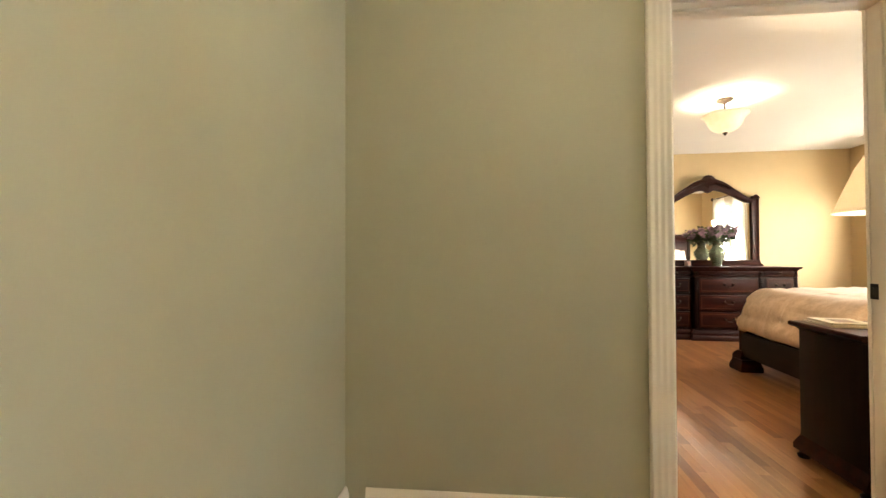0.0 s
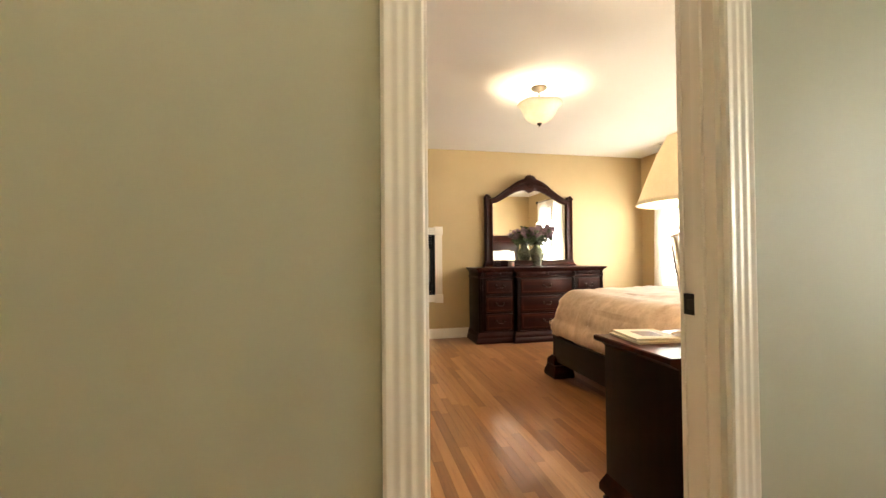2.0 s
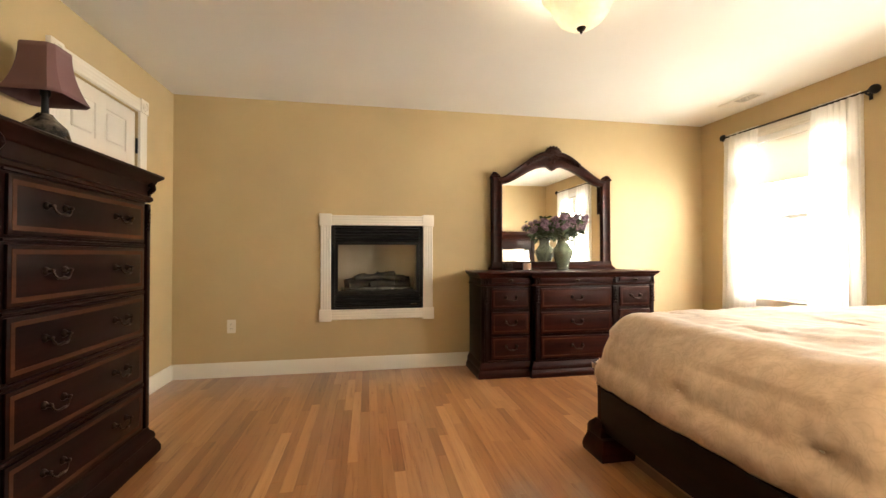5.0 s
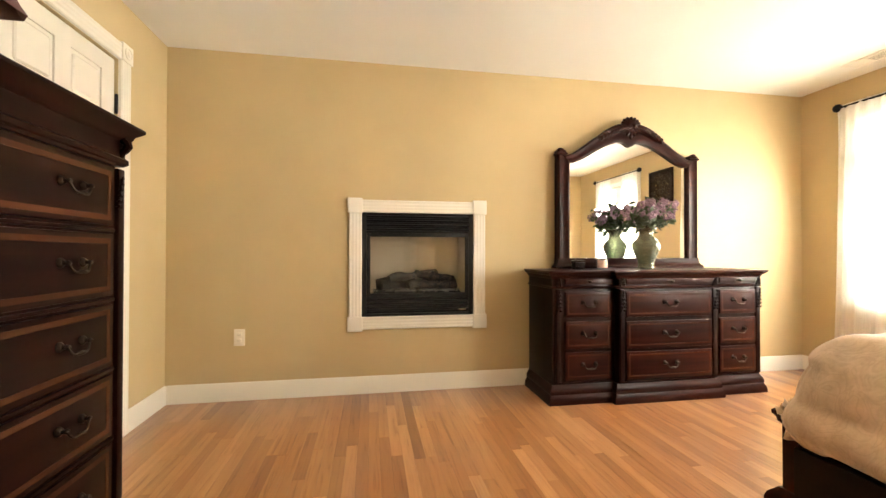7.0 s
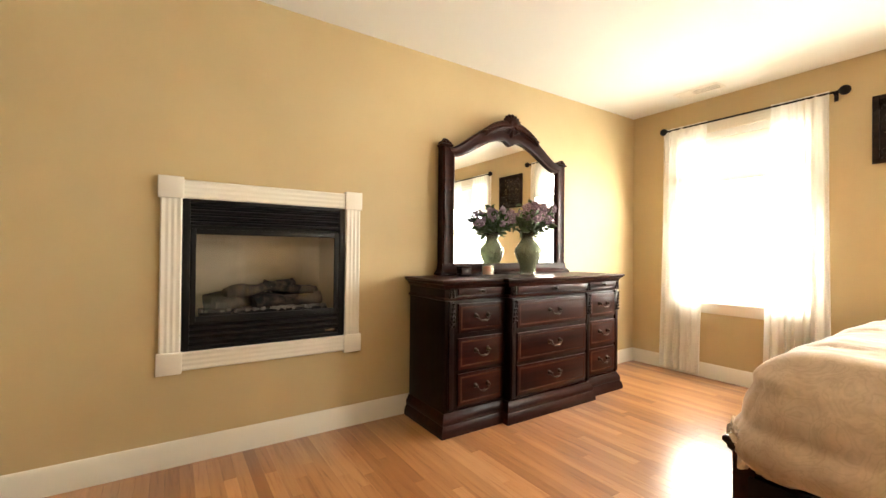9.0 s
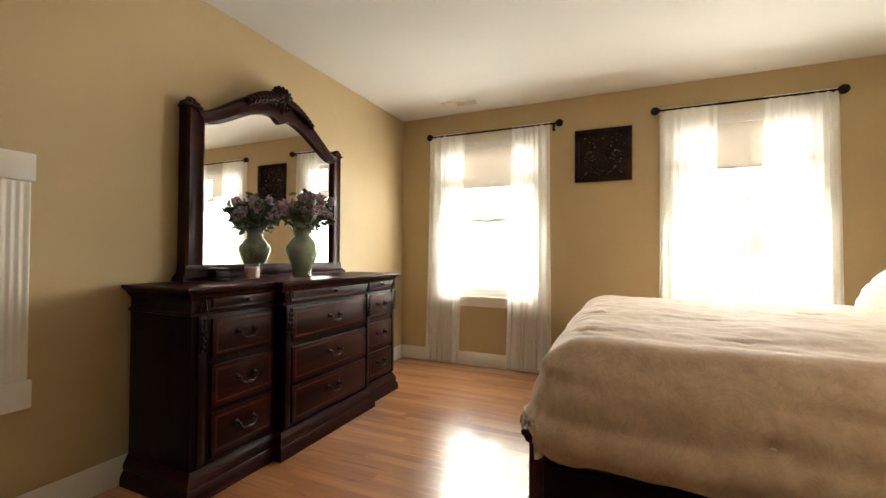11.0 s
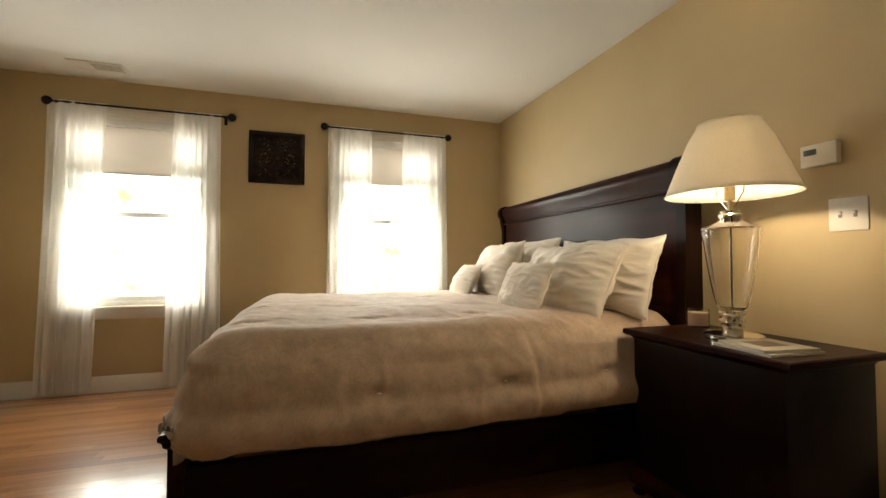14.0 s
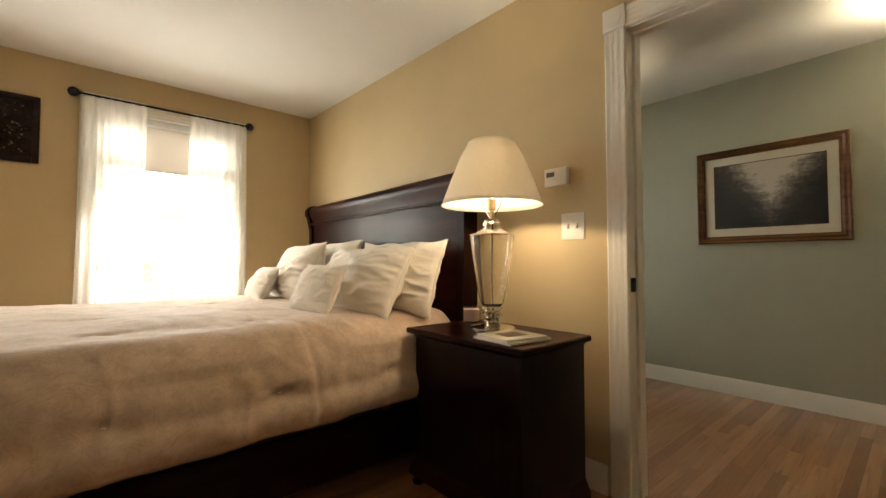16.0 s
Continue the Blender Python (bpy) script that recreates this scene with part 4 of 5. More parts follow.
wire(SHADE_CLOTH, st.outputs[0], mix.inputs[2])
wire(SHADE_CLOTH, mix.outputs[0], nt.nodes["Material Output"].inputs[0])


def build_lamp():
    z = 0.712
    t = thing("table_lamp", (2.515, 0.31, z), "clear glass urn table lamp, lit, with cream empire shade", "lamp")
    bm = lathe(bmesh.new(), [(0.001, 0), (0.094, 0), (0.100, 0.006), (0.100, 0.018), (0.090, 0.024), (0.045, 0.030), (0.034, 0.036), (0.001, 0.036)], (2.515, 0.31, z), 48)
    part("base", bm, CHROME, t, "silver footed base")
    bm = lathe(bmesh.new(), [(0.001, 0.036), (0.030, 0.036), (0.040, 0.044), (0.040, 0.052), (0.030, 0.060), (0.044, 0.068), (0.044, 0.078), (0.032, 0.088), (0.046, 0.098), (0.046, 0.108), (0.001, 0.112)], (2.515, 0.31, z), 40)
    part("ringed_stem", bm, CHROME, t, "silver ringed stem")
    out = [(0.040, 0.112), (0.052, 0.125), (0.066, 0.19), (0.080, 0.28), (0.092, 0.37), (0.098, 0.41), (0.098, 0.418)]
    bm = lathe(bmesh.new(), [(0.001, 0.112)] + out + [(r - 0.006, h) for r, h in reversed(out)][:-1] + [(0.034, 0.122), (0.001, 0.12)], (2.515, 0.31, z), 60)
    part("glass_body", bm, GLASS, t, "clear glass urn")
    bm = lathe(bmesh.new(), [(0.098, 0.419), (0.100, 0.424), (0.080, 0.434), (0.048, 0.448), (0.036, 0.458), (0.042, 0.466), (0.042, 0.474), (0.034, 0.482), (0.036, 0.490), (0.001, 0.494)], (2.515, 0.31, z), 48)
    part("cap", bm, CHROME, t, "silver shoulder cap")
    bm = bmesh.new()
    tube(bm, [(2.515, 0.31, z + 0.12), (2.515, 0.31, z + 0.42)], 0.005, 10)
    part("rod", bm, CHROME, t)
    bm = lathe(bmesh.new(), [(0.008, 0.49), (0.008, 0.53), (0.018, 0.535), (0.018, 0.585), (0.012, 0.59), (0.001, 0.592)], (2.515, 0.31, z), 20)
    part("socket", bm, shader("socket_brass", (0.55, 0.42, 0.22), 0.3, 0.9), t)
    bm = bmesh.new()
    for s in (-1, 1):
        tube(bm, [(2.515 + s * x, 0.31, z + h) for x, h in ((0.012, 0.50), (0.055, 0.56), (0.062, 0.66), (0.04, 0.77), (0.0, 0.80))], 0.0022, 6)
    tube(bm, [(2.515, 0.31, z + 0.80), (2.515, 0.31, z + 0.84)], lambda k: 0.004 + 0.006 * k, 8)
    part("harp", bm, CHROME, t)
    prof = [(0.222, 0.556), (0.216, 0.573), (0.182, 0.664), (0.140, 0.768), (0.104, 0.832)]
    bm = lathe(bmesh.new(), prof, (2.515, 0.31, z), 64)
    for f in [f for f in bm.faces if len(f.verts) > 4]:
        bm.faces.remove(f)
    sh = part("shade", bm, SHADE_CLOTH, t, "lit cream fabric shade")
    md = sh.modifiers.new("thick", "SOLIDIFY")
    md.thickness = 0.002
    for r, h in ((0.2225, 0.556), (0.1045, 0.832)):
        bm = tube(bmesh.new(), [(2.515 + r * math.cos(a), 0.31 + r * math.sin(a), z + h) for a in [k * math.tau / 48 for k in range(49)]], 0.0032, 6, cap=False)
        part("shade_trim", bm, SHADE_CLOTH, sh)
    return t


build_lamp()
PAPER = shader("cream_paper", (0.72, 0.66, 0.54), 0.6)


def build_book(name, x, y, z, rz, w, d, h, cover, label):
    t = tagged(new(name), label, "book", "books on the nightstand")
    t.matrix_world = pose(x, y, z, 0, 0, rz)
    WHERE[t.name] = Vector((0, 0, 0))
    part("pages", boxed(-w / 2 + 0.003, -d / 2 + 0.003, 0.0015, w / 2 - 0.001, d / 2 - 0.003, h - 0.0015), PAPER, t, local=True)
    bm = bmesh.new()
    box(bm, -w / 2, -d / 2, 0, w / 2, d / 2, 0.0014)
    box(bm, -w / 2, -d / 2, h - 0.0014, w / 2, d / 2, h)
    box(bm, -w / 2 - 0.001, -d / 2, 0, -w / 2 + 0.001, d / 2, h)
    part("cover", bm, cover, t, local=True)
    part("cover_picture", boxed(-w * 0.22, -d * 0.24, h, w * 0.26, d * 0.24, h + 0.0006), shader("cover_print", (0.20, 0.13, 0.085), 0.4), t, "brown cover picture", local=True)
    return t


build_book("magazine", 2.34, 0.39, 0.7125, -4, 0.21, 0.22, 0.008, PAPER, "cream magazine lying flat on the nightstand")
build_book("book", 2.335, 0.395, 0.721, -9, 0.18, 0.205, 0.010, PAPER, "cream paperback with a brown cover picture")


def build_candle(x, y, z, r, h, label):
    t = thing("candle", (x, y, z), label, "candle", "jar candles")
    wall = [(0.001, 0), (r, 0), (r, h), (r - 0.003, h), (r - 0.003, 0.006), (0.001, 0.006)]
    j = part("glass_jar", lathe(bmesh.new(), wall, (x, y, z), 32), GLASS, t, "clear glass jar")
    part("wax", lathe(bmesh.new(), [(0.001, 0.0065), (r - 0.0035, 0.0065), (r - 0.0035, h * 0.8), (0.001, h * 0.79)], (x, y, z), 32),
         shader("cream_wax", (0.82, 0.68, 0.56), 0.45, Subsurface_Weight=0.2), t, "cream wax")
    part("wick", tube(bmesh.new(), [(x, y, z + h * 0.78), (x + 0.002, y, z + h * 0.9)], 0.0012, 6), BLACK, t)
    return t


build_candle(2.79, 0.165, 0.7125, 0.045, 0.08, "cream jar candle on the nightstand")
build_candle(3.11, 3.885, 0.9125, 0.043, 0.082, "cream jar candle on the dresser")


def build_trinket_box(x, y, z):
    t = thing("trinket_box", (x, y, z), "small dark wooden trinket box beside the candle", "box")
    part("foot_ring", lathe(bmesh.new(), [(0.001, 0), (0.046, 0), (0.050, 0.004), (0.046, 0.012), (0.001, 0.013)], (x, y, z), 28), CHERRY_SHADED_Z, t)
    part("body", boxed(x - 0.040, y - 0.030, z + 0.0125, x + 0.040, y + 0.030, z + 0.050, 0.004), CHERRY_SHADED_Z, t)
    part("lid", loft(bmesh.new(), x - 0.042, y - 0.032, x + 0.042, y + 0.032, [(z + 0.0505, 0), (z + 0.058, 0.002), (z + 0.064, -0.004), (z + 0.066, -0.012)], "lrfb"), CHERRY_LIT_X, t)
    return t


build_trinket_box(2.935, 3.925, 0.9125)

# ---- vase of lilacs ----
VASE = shader("celadon_glass", (0.52, 0.60, 0.50), 0.12, Transmission_Weight=0.7, IOR=1.4, Coat_Weight=0.4)
setin(VASE, "Base Color", ramp(VASE, noisy(VASE, 26, (1, 1, 0.5), 5), (0.35, (0.20, 0.225, 0.165)), (0.7, (0.44, 0.46, 0.36))))
LEAFM = shader("lilac_leaf", (0.05, 0.078, 0.027), 0.5)
LILAC = shader("lilac_petal", (0.34, 0.20, 0.36), 0.6)
setin(LILAC, "Base Color", ramp(LILAC, noisy(LILAC, 30), (0.3, (0.13, 0.065, 0.10)), (0.52, (0.27, 0.165, 0.215)), (0.75, (0.48, 0.36, 0.41))))


def build_vase():
    x, y, z = 3.44, 3.83, 0.9125
    t = thing("vase", (x, y, z), "pale green baluster glass vase on the dresser", "vase")
    o = [(0.060, 0), (0.064, 0.006), (0.056, 0.025), (0.060, 0.06), (0.082, 0.115), (0.098, 0.16), (0.096, 0.19), (0.072, 0.222), (0.052, 0.248), (0.049, 0.27), (0.058, 0.295), (0.078, 0.318), (0.083, 0.324)]
    part("body", lathe(bmesh.new(), [(0.001, 0)] + o + [(r - 0.005, h) for r, h in reversed(o[2:])] + [(0.001, 0.035)], (x, y, z), 48), VASE, t)
    return t


build_vase()


def build_bouquet():
    x, y, z = 3.44, 3.83, 1.235
    t = thing("bouquet", (x, y, z), "loose bunch of purple lilacs with dark green leaves", "flowers")
    rng = random.Random(11)
    stems, leaves = bmesh.new(), bmesh.new()
    heads = []
    for k in range(30):
        a, e = k * 2.399 + rng.uniform(-0.3, 0.3), rng.uniform(0.06, 1.25)
        L = rng.uniform(0.13, 0.235)
        d = Vector((math.cos(a) * math.sin(e) * 1.12 + 0.20, math.sin(a) * math.sin(e) * 0.66 - 0.16, math.cos(e) * 1.0))
        s = Vector((x + 0.03 * math.cos(a), y + 0.02 * math.sin(a), z - 0.06))
        tip = Vector((x, y, z + 0.0)) + d * L
        tip.y = min(tip.y, 3.985)
        mid = (s + tip) / 2 + Vector((0, 0, 0.03))
        tube(stems, [s, mid, tip], 0.0022, 5)
        heads.append((tip, d))
        for n in range(9):
            f = rng.uniform(0.35, 1.05)
            c = s.lerp(tip, f) + Vector((rng.uniform(-.035, .035), rng.uniform(-.025, .025), rng.uniform(-.025, .02)))
            q = Vector((rng.uniform(-1, 1), rng.uniform(-0.7, 0.7), rng.uniform(-0.5, 0.6))).normalized()
            w = q.orthogonal().normalized()
            l = rng.uniform(0.045, 0.075)
            up = q.cross(w) * 0.006
            v = [leaves.verts.new(c + p) for p in (Vector(), q * l * 0.35 + w * l * 0.28 + up, q * l * 0.7 + w * l * 0.2 + up, q * l, q * l * 0.7 - w * l * 0.2 + up, q * l * 0.35 - w * l * 0.28 + up, q * l * 0.5 - up)]
            for i in range(6):
                leaves.faces.new((v[i], v[(i + 1) % 6], v[6]))
    part("stems", stems, LEAFM, t)
    lv = part("leaves", leaves, LEAFM, t, "dark green lilac leaves", smooth=0)
    lv["kind"] = "stuff"
    heads.append((Vector((x + 0.215, 3.81, z + 0.135)), Vector((1, 0, 0.4))))
    heads.append((Vector((x + 0.17, 3.79, z + 0.10)), Vector((1, 0, 0.2))))
    for k, (c, d) in enumerate(heads):
        bm = bmesh.new()
        R = rng.uniform(0.022, 0.042)
        for n in range(44):
            q = Vector((rng.gauss(0, 1), rng.gauss(0, 1), rng.gauss(0, 1))).normalized() * R * rng.uniform(0.55, 1.0)
            blob(bm, c + q + d * 0.012 * rng.random(), (0.0080, 0.0080, 0.0055), (rng.uniform(0, 180), rng.uniform(0, 180), 0), 5, 4)
        part("lilac_head", bm, LILAC, t, "purple lilac head")
    return t


build_bouquet()


# ---- fireplace ----
def build_fireplace():
    t = thing("gas_fireplace", (1.735, 4.1, 0.56), "black built-in gas fireplace with glass front, unlit, in a white surround", "fireplace")
    for u, m in ((FX0, -1), (FX1, 1)):
        part("surround_jamb", upright(bmesh.new(), "x", YN, -1, u, FZ0, FZ1, m), TRIM, t, "white fluted surround")
    part("surround_head", head(bmesh.new(), "x", YN, -1, FX0, FX1, FZ1), TRIM, t, "white fluted surround")
    bm = head(bmesh.new(), "x", YN, -1, FX0, FX1, FZ0 - 0.092)
    part("surround_sill", bm, TRIM, t, "white fluted surround")
    for u in (FX0 - 0.048, FX1 + 0.048):
        for z in (FZ0 - 0.05, FZ1 + 0.05):
            part("corner_block", boxed(u - 0.054, YN - 0.027, z - 0.054, u + 0.054, YN, z + 0.054, 0.005), TRIM, t, "white corner block")
    y = YN
    a, b, c, d = FX0, FX1, FZ0, FZ1
    bm = bmesh.new()
    for r in ((a, c, a + 0.035, d), (b - 0.035, c, b, d), (a + 0.035, c, b - 0.035, c + 0.018), (a + 0.035, d - 0.018, b - 0.035, d)):
        box(bm, r[0], y - 0.004, r[1], r[2], y + 0.03, r[3], 0.003)
    part("face_frame", bm, BLACK, t, "black metal face")
    for base, n in ((d - 0.15, 4), (c + 0.018, 4)):
        for k in range(n):
            z = base + 0.016 + k * 0.031
            p = prism(bmesh.new(), [(y + 0.028, z), (y + 0.002, z + 0.004), (y - 0.003, z + 0.010), (y + 0.002, z + 0.017), (y + 0.028, z + 0.024)], "x", a + 0.036, b - 0.036)
            part("louvre", p, BLACK, t)
    # black sheets added behind the louvres so their gaps stay dark
    for z0, z1 in ((c, c + 0.145), (d - 0.155, d)):
        part("louvre_dark_sheet", boxed(a + 0.034, y + 0.0285, z0, b - 0.034, y + 0.0298, z1), BLACK, t)
    g0, g1, gz0, gz1 = a + 0.036, b - 0.036, c + 0.143, d - 0.152
    bm = bmesh.new()
    k = 0.026
    for r in ((g0, gz0, g0 + k, gz1), (g1 - k, gz0, g1, gz1), (g0 + k, gz0, g1 - k, gz0 + k), (g0 + k, gz1 - k, g1 - k, gz1)):
        box(bm, r[0], y, r[1], r[2], y + 0.022, r[3], 0.003)
    door_ = part("glass_door_frame", bm, BLACK, t)
    p = part("glass", boxed(g0 + k, y + 0.008, gz0 + k, g1 - k, y + 0.012, gz1 - k), shader("hearth_glass", (0.9, 0.9, 0.88), 0.02, Transmission_Weight=1.0, IOR=1.5), door_, "clear heat glass")
    p.visible_shadow = False
    FB = shader("firebox_lining", (0.5, 0.4, 0.28), 0.7)
    setin(FB, "Base Color", ramp(FB, noisy(FB, 6), (0.3, (0.58, 0.47, 0.34)), (0.7, (0.70, 0.58, 0.43))))
    for q in ((g0, y + 0.40, c, g1, y + 0.42, d), (g0 - 0.02, y + 0.03, c, g0, y + 0.42, d), (g1, y + 0.03, c, g1 + 0.02, y + 0.42, d), (g0, y + 0.03, gz0 - 0.02, g1, y + 0.40, gz0),
              (g0, y + 0.03, gz1, g1, y + 0.40, gz1 + 0.02), (g0 - 0.02, y + 0.03, c - 0.02, g1 + 0.02, y + 0.42, c), (g0 - 0.02, y + 0.03, d, g1 + 0.02, y + 0.42, d + 0.02)):
        part("firebox_panel", boxed(*q), FB, t, "tan firebox lining")
    part("burner_pan", boxed(g0 + 0.05, y + 0.06, gz0, g1 - 0.05, y + 0.30, gz0 + 0.035, 0.006), BLACK, t)
    LOG = shader("charred_log", (0.06, 0.045, 0.035), 0.95)
    setin(LOG, "Base Color", ramp(LOG, noisy(LOG, 30, detail=6), (0.40, (0.012, 0.010, 0.009)), (0.72, (0.10, 0.065, 0.042))))
    rng = random.Random(5)
    for p0, p1, r in (((1.42, 4.30, 0.78), (2.05, 4.32, 0.80), 0.048), ((1.46, 4.20, 0.775), (1.78, 4.30, 0.79), 0.038), ((1.66, 4.19, 0.775), (2.04, 4.22, 0.785), 0.042), ((1.52, 4.22, 0.835), (1.90, 4.30, 0.87), 0.036), ((1.72, 4.29, 0.87), (2.0, 4.21, 0.825), 0.030)):
        p0, p1 = Vector(p0), Vector(p1)
        pts = [p0.lerp(p1, k / 9) + Vector((0, rng.uniform(-.006, .006), rng.uniform(-.007, .007))) for k in range(10)]
        bm = tube(bmesh.new(), pts, lambda k: r * (0.86 + 0.14 * math.sin(k * 9)), 12)
        for v in bm.verts:
            v.co += Vector((rng.uniform(-1, 1), rng.uniform(-1, 1), rng.uniform(-1, 1))) * 0.004
        part("ceramic_log", bm, LOG, t, "charred ceramic log")
    bm = bmesh.new()
    for k in range(110):
        blob(bm, (rng.uniform(g0 + 0.05, g1 - 0.05), rng.uniform(y + 0.05, y + 0.13), gz0 + 0.036 + rng.uniform(0, 0.008)), (rng.uniform(.005, .013),) * 3, u=5, v=4)
    e = part("embers", bm, shader("ember_wool", (0.30, 0.27, 0.24), 0.9), t, "grey ember pieces")
    e["kind"] = "stuff"
    part("name_plate", boxed(b - 0.115, y - 0.0065, c + 0.036, b - 0.06, y - 0.003, c + 0.046, 0.001), CHROME, t)
    return t


build_fireplace()


# ---- outlet, switch, thermostat ----
PLASTIC = shader("almond_plastic", (0.78, 0.72, 0.62), 0.35)
t = thing("wall_outlet", (0.474, YN, 0.437), "white duplex outlet on the wall", "outlet")
part("plate", boxed(0.474 - 0.036, YN - 0.006, 0.437 - 0.058, 0.474 + 0.036, YN, 0.437 + 0.058, 0.003), PLASTIC, t)
for dz in (-0.02, 0.02):
    r = part("receptacle", boxed(0.474 - 0.016, YN - 0.009, 0.437 + dz - 0.014, 0.474 + 0.016, YN - 0.005, 0.437 + dz + 0.014, 0.003), PLASTIC, t)
    for dx in (-0.006, 0.006):
        part("slot", boxed(0.474 + dx - 0.001, YN - 0.0096, 0.437 + dz - 0.004, 0.474 + dx + 0.001, YN - 0.0088, 0.437 + dz + 0.006), BLACK, r)
t = switch = thing("light_switch", (2.35, YS, 1.187), "white double toggle light switch beside the doorway", "light switch")
part("plate", boxed(2.290, YS, 1.124, 2.410, YS + 0.006, 1.250, 0.003), PLASTIC, t)
for dx in (-0.023, 0.023):
    part("slot", boxed(2.35 + dx - 0.006, YS + 0.004, 1.175, 2.35 + dx + 0.006, YS + 0.0066, 1.199), shader("switch_slot", (0.25, 0.22, 0.18), 0.5), t)
    part("toggle", boxed(2.35 + dx - 0.004, YS + 0.005, 1.187, 2.35 + dx + 0.004, YS + 0.017, 1.197, 0.001), PLASTIC, t)
t = thermo = thing("thermostat", (2.425, YS, 1.43), "white wall thermostat with a small grey display", "thermostat")
part("body", boxed(2.365, YS, 1.386, 2.487, YS + 0.032, 1.474, 0.006), PLASTIC, t)
part("display", boxed(2.43, YS + 0.031, 1.432, 2.474, YS + 0.0335, 1.455, 0.001), shader("lcd", (0.14, 0.15, 0.13), 0.2), t, "grey display")


# ---- ceiling light ----
ALAB = bpy.data.materials.new("alabaster_glass")
ALAB.use_nodes = True
nt = ALAB.node_tree
nt.nodes.remove(nt.nodes["Principled BSDF"])
al, ag, ad = node(ALAB, "BsdfTranslucent"), node(ALAB, "BsdfGlossy", Roughness=0.25), node(ALAB, "BsdfDiffuse")
cl = ramp(ALAB, noisy(ALAB, 14, detail=6), (0.35, (0.95, 0.90, 0.79)), (0.7, (0.98, 0.97, 0.92)))
wire(ALAB, cl, al.inputs[0])
wire(ALAB, cl, ad.inputs[0])
m1, m2 = node(ALAB, "MixShader"), node(ALAB, "MixShader")
m1.inputs[0].default_value, m2.inputs[0].default_value = 0.2, 0.05
wire(ALAB, al.outputs[0], m1.inputs[1])
wire(ALAB, ad.outputs[0], m1.inputs[2])
wire(ALAB, m1.outputs[0], m2.inputs[1])
wire(ALAB, ag.outputs[0], m2.inputs[2])
wire(ALAB, m2.outputs[0], nt.nodes["Material Output"].inputs[0])


def build_ceiling_light(x, y, name, label):
    t = thing(name, (x, y, H), label, "ceiling light")
    bm = lathe(bmesh.new(), [(0.001, 0), (0.066, 0), (0.066, -0.010), (0.052, -0.022), (0.026, -0.030), (0.012, -0.04), (0.001, -0.042)], (x, y, H), 36)
    part("canopy", bm, BRONZE, t, "bronze canopy")
    bm = bmesh.new()
    tube(bm, [(x, y, H - 0.035), (x, y, H - 0.300)], 0.006, 10)
    lathe(bm, [(0.001, -0.327), (0.006, -0.320), (0.008, -0.312), (0.018, -0.306), (0.022, -0.296), (0.001, -0.290)], (x, y, H), 20)
    part("finial", bm, BRONZE, t, "bronze rod and finial")

    def scallop(a, r, h):
        k = max(0, (r - 0.10) / 0.08)
        return (r * (1 + 0.012 * k * math.cos(4 * a + 0.4)), h - 0.006 * k * math.cos(4 * a + 0.4))
    prof = [(0.004, -0.298), (0.03, -0.296), (0.07, -0.284), (0.105, -0.258), (0.128, -0.222), (0.140, -0.190), (0.152, -0.166), (0.172, -0.148), (0.182, -0.142)]
    bm = lathe(bmesh.new(), prof, (x, y, H), 96, scallop)
    bowl = part("bowl", bm, ALAB, t, "scalloped alabaster glass bowl, lit", smooth=180)
    md = bowl.modifiers.new("thick", "SOLIDIFY")
    md.thickness = 0.004
    for n in range(3):
        a = n * 2.094 + 0.5
        bm = bmesh.new()
        tube(bm, [(x, y, H - 0.10), (x + 0.05 * math.cos(a), y + 0.05 * math.sin(a), H - 0.125), (x + 0.05 * math.cos(a), y + 0.05 * math.sin(a), H - 0.145)], 0.009, 8)
        part("lamp_holder", bm, BRONZE, t)
    return t


build_ceiling_light(2.645, 2.03, "ceiling_light", "semi-flush bronze ceiling light with alabaster glass bowl, lit")
# both out of view; the one at x 1.0 only houses the added fill
for hx, hy in ((2.75, -1.2), (1.0, -1.5)):
    build_ceiling_light(hx, hy, "unseen_hall_light", "unseen semi-flush bronze hall ceiling light with glass bowl")

# ---- ceiling vent ----
t = thing("ceiling_vent", (4.93, 3.36, H), "white ceiling air register with dark slots", "air vent")
bm = bmesh.new()
for r in ((4.855, 3.19, 4.872, 3.53), (4.988, 3.19, 5.005, 3.53), (4.872, 3.19, 4.988, 3.207), (4.872, 3.513, 4.988, 3.53)):
    box(bm, r[0], r[1], H - 0.008, r[2], r[3], H, 0.002)
part("frame", bm, TRIM, t)
# flat near-black sheet in place of the duct's shaded hollow
part("backing", boxed(4.872, 3.207, H - 0.0025, 4.988, 3.513, H - 0.0005), shader("duct_shade", (0.015, 0.015, 0.015), 0.8), t)
part("damper_plate", boxed(4.874, 3.40, H - 0.006, 4.986, 3.512, H - 0.003, 0.001), TRIM, t)
for k in range(6):
    x = 4.884 + k * 0.019
    part("slat", prism(bmesh.new(), [(x, H - 0.003), (x + 0.004, H - 0.007), (x + 0.0048, H - 0.0064), (x + 0.001, H - 0.0025)], "y", 3.207, 3.40), TRIM, t)

# ---- curtains ----
SHEER = bpy.data.materials.new("sheer_white_voile")
SHEER.use_nodes = True
nt = SHEER.node_tree
nt.nodes.remove(nt.nodes["Principled BSDF"])
a1, a2, a3 = node(SHEER, "BsdfTransparent", Color=(1, 0.98, 0.95, 1)), node(SHEER, "BsdfTranslucent", Color=(0.96, 0.94, 0.89, 1)), node(SHEER, "BsdfDiffuse", Color=(0.95, 0.94, 0.91, 1))
m1, m2 = node(SHEER, "MixShader"), node(SHEER, "MixShader")
m1.inputs[0].default_value = 0.55
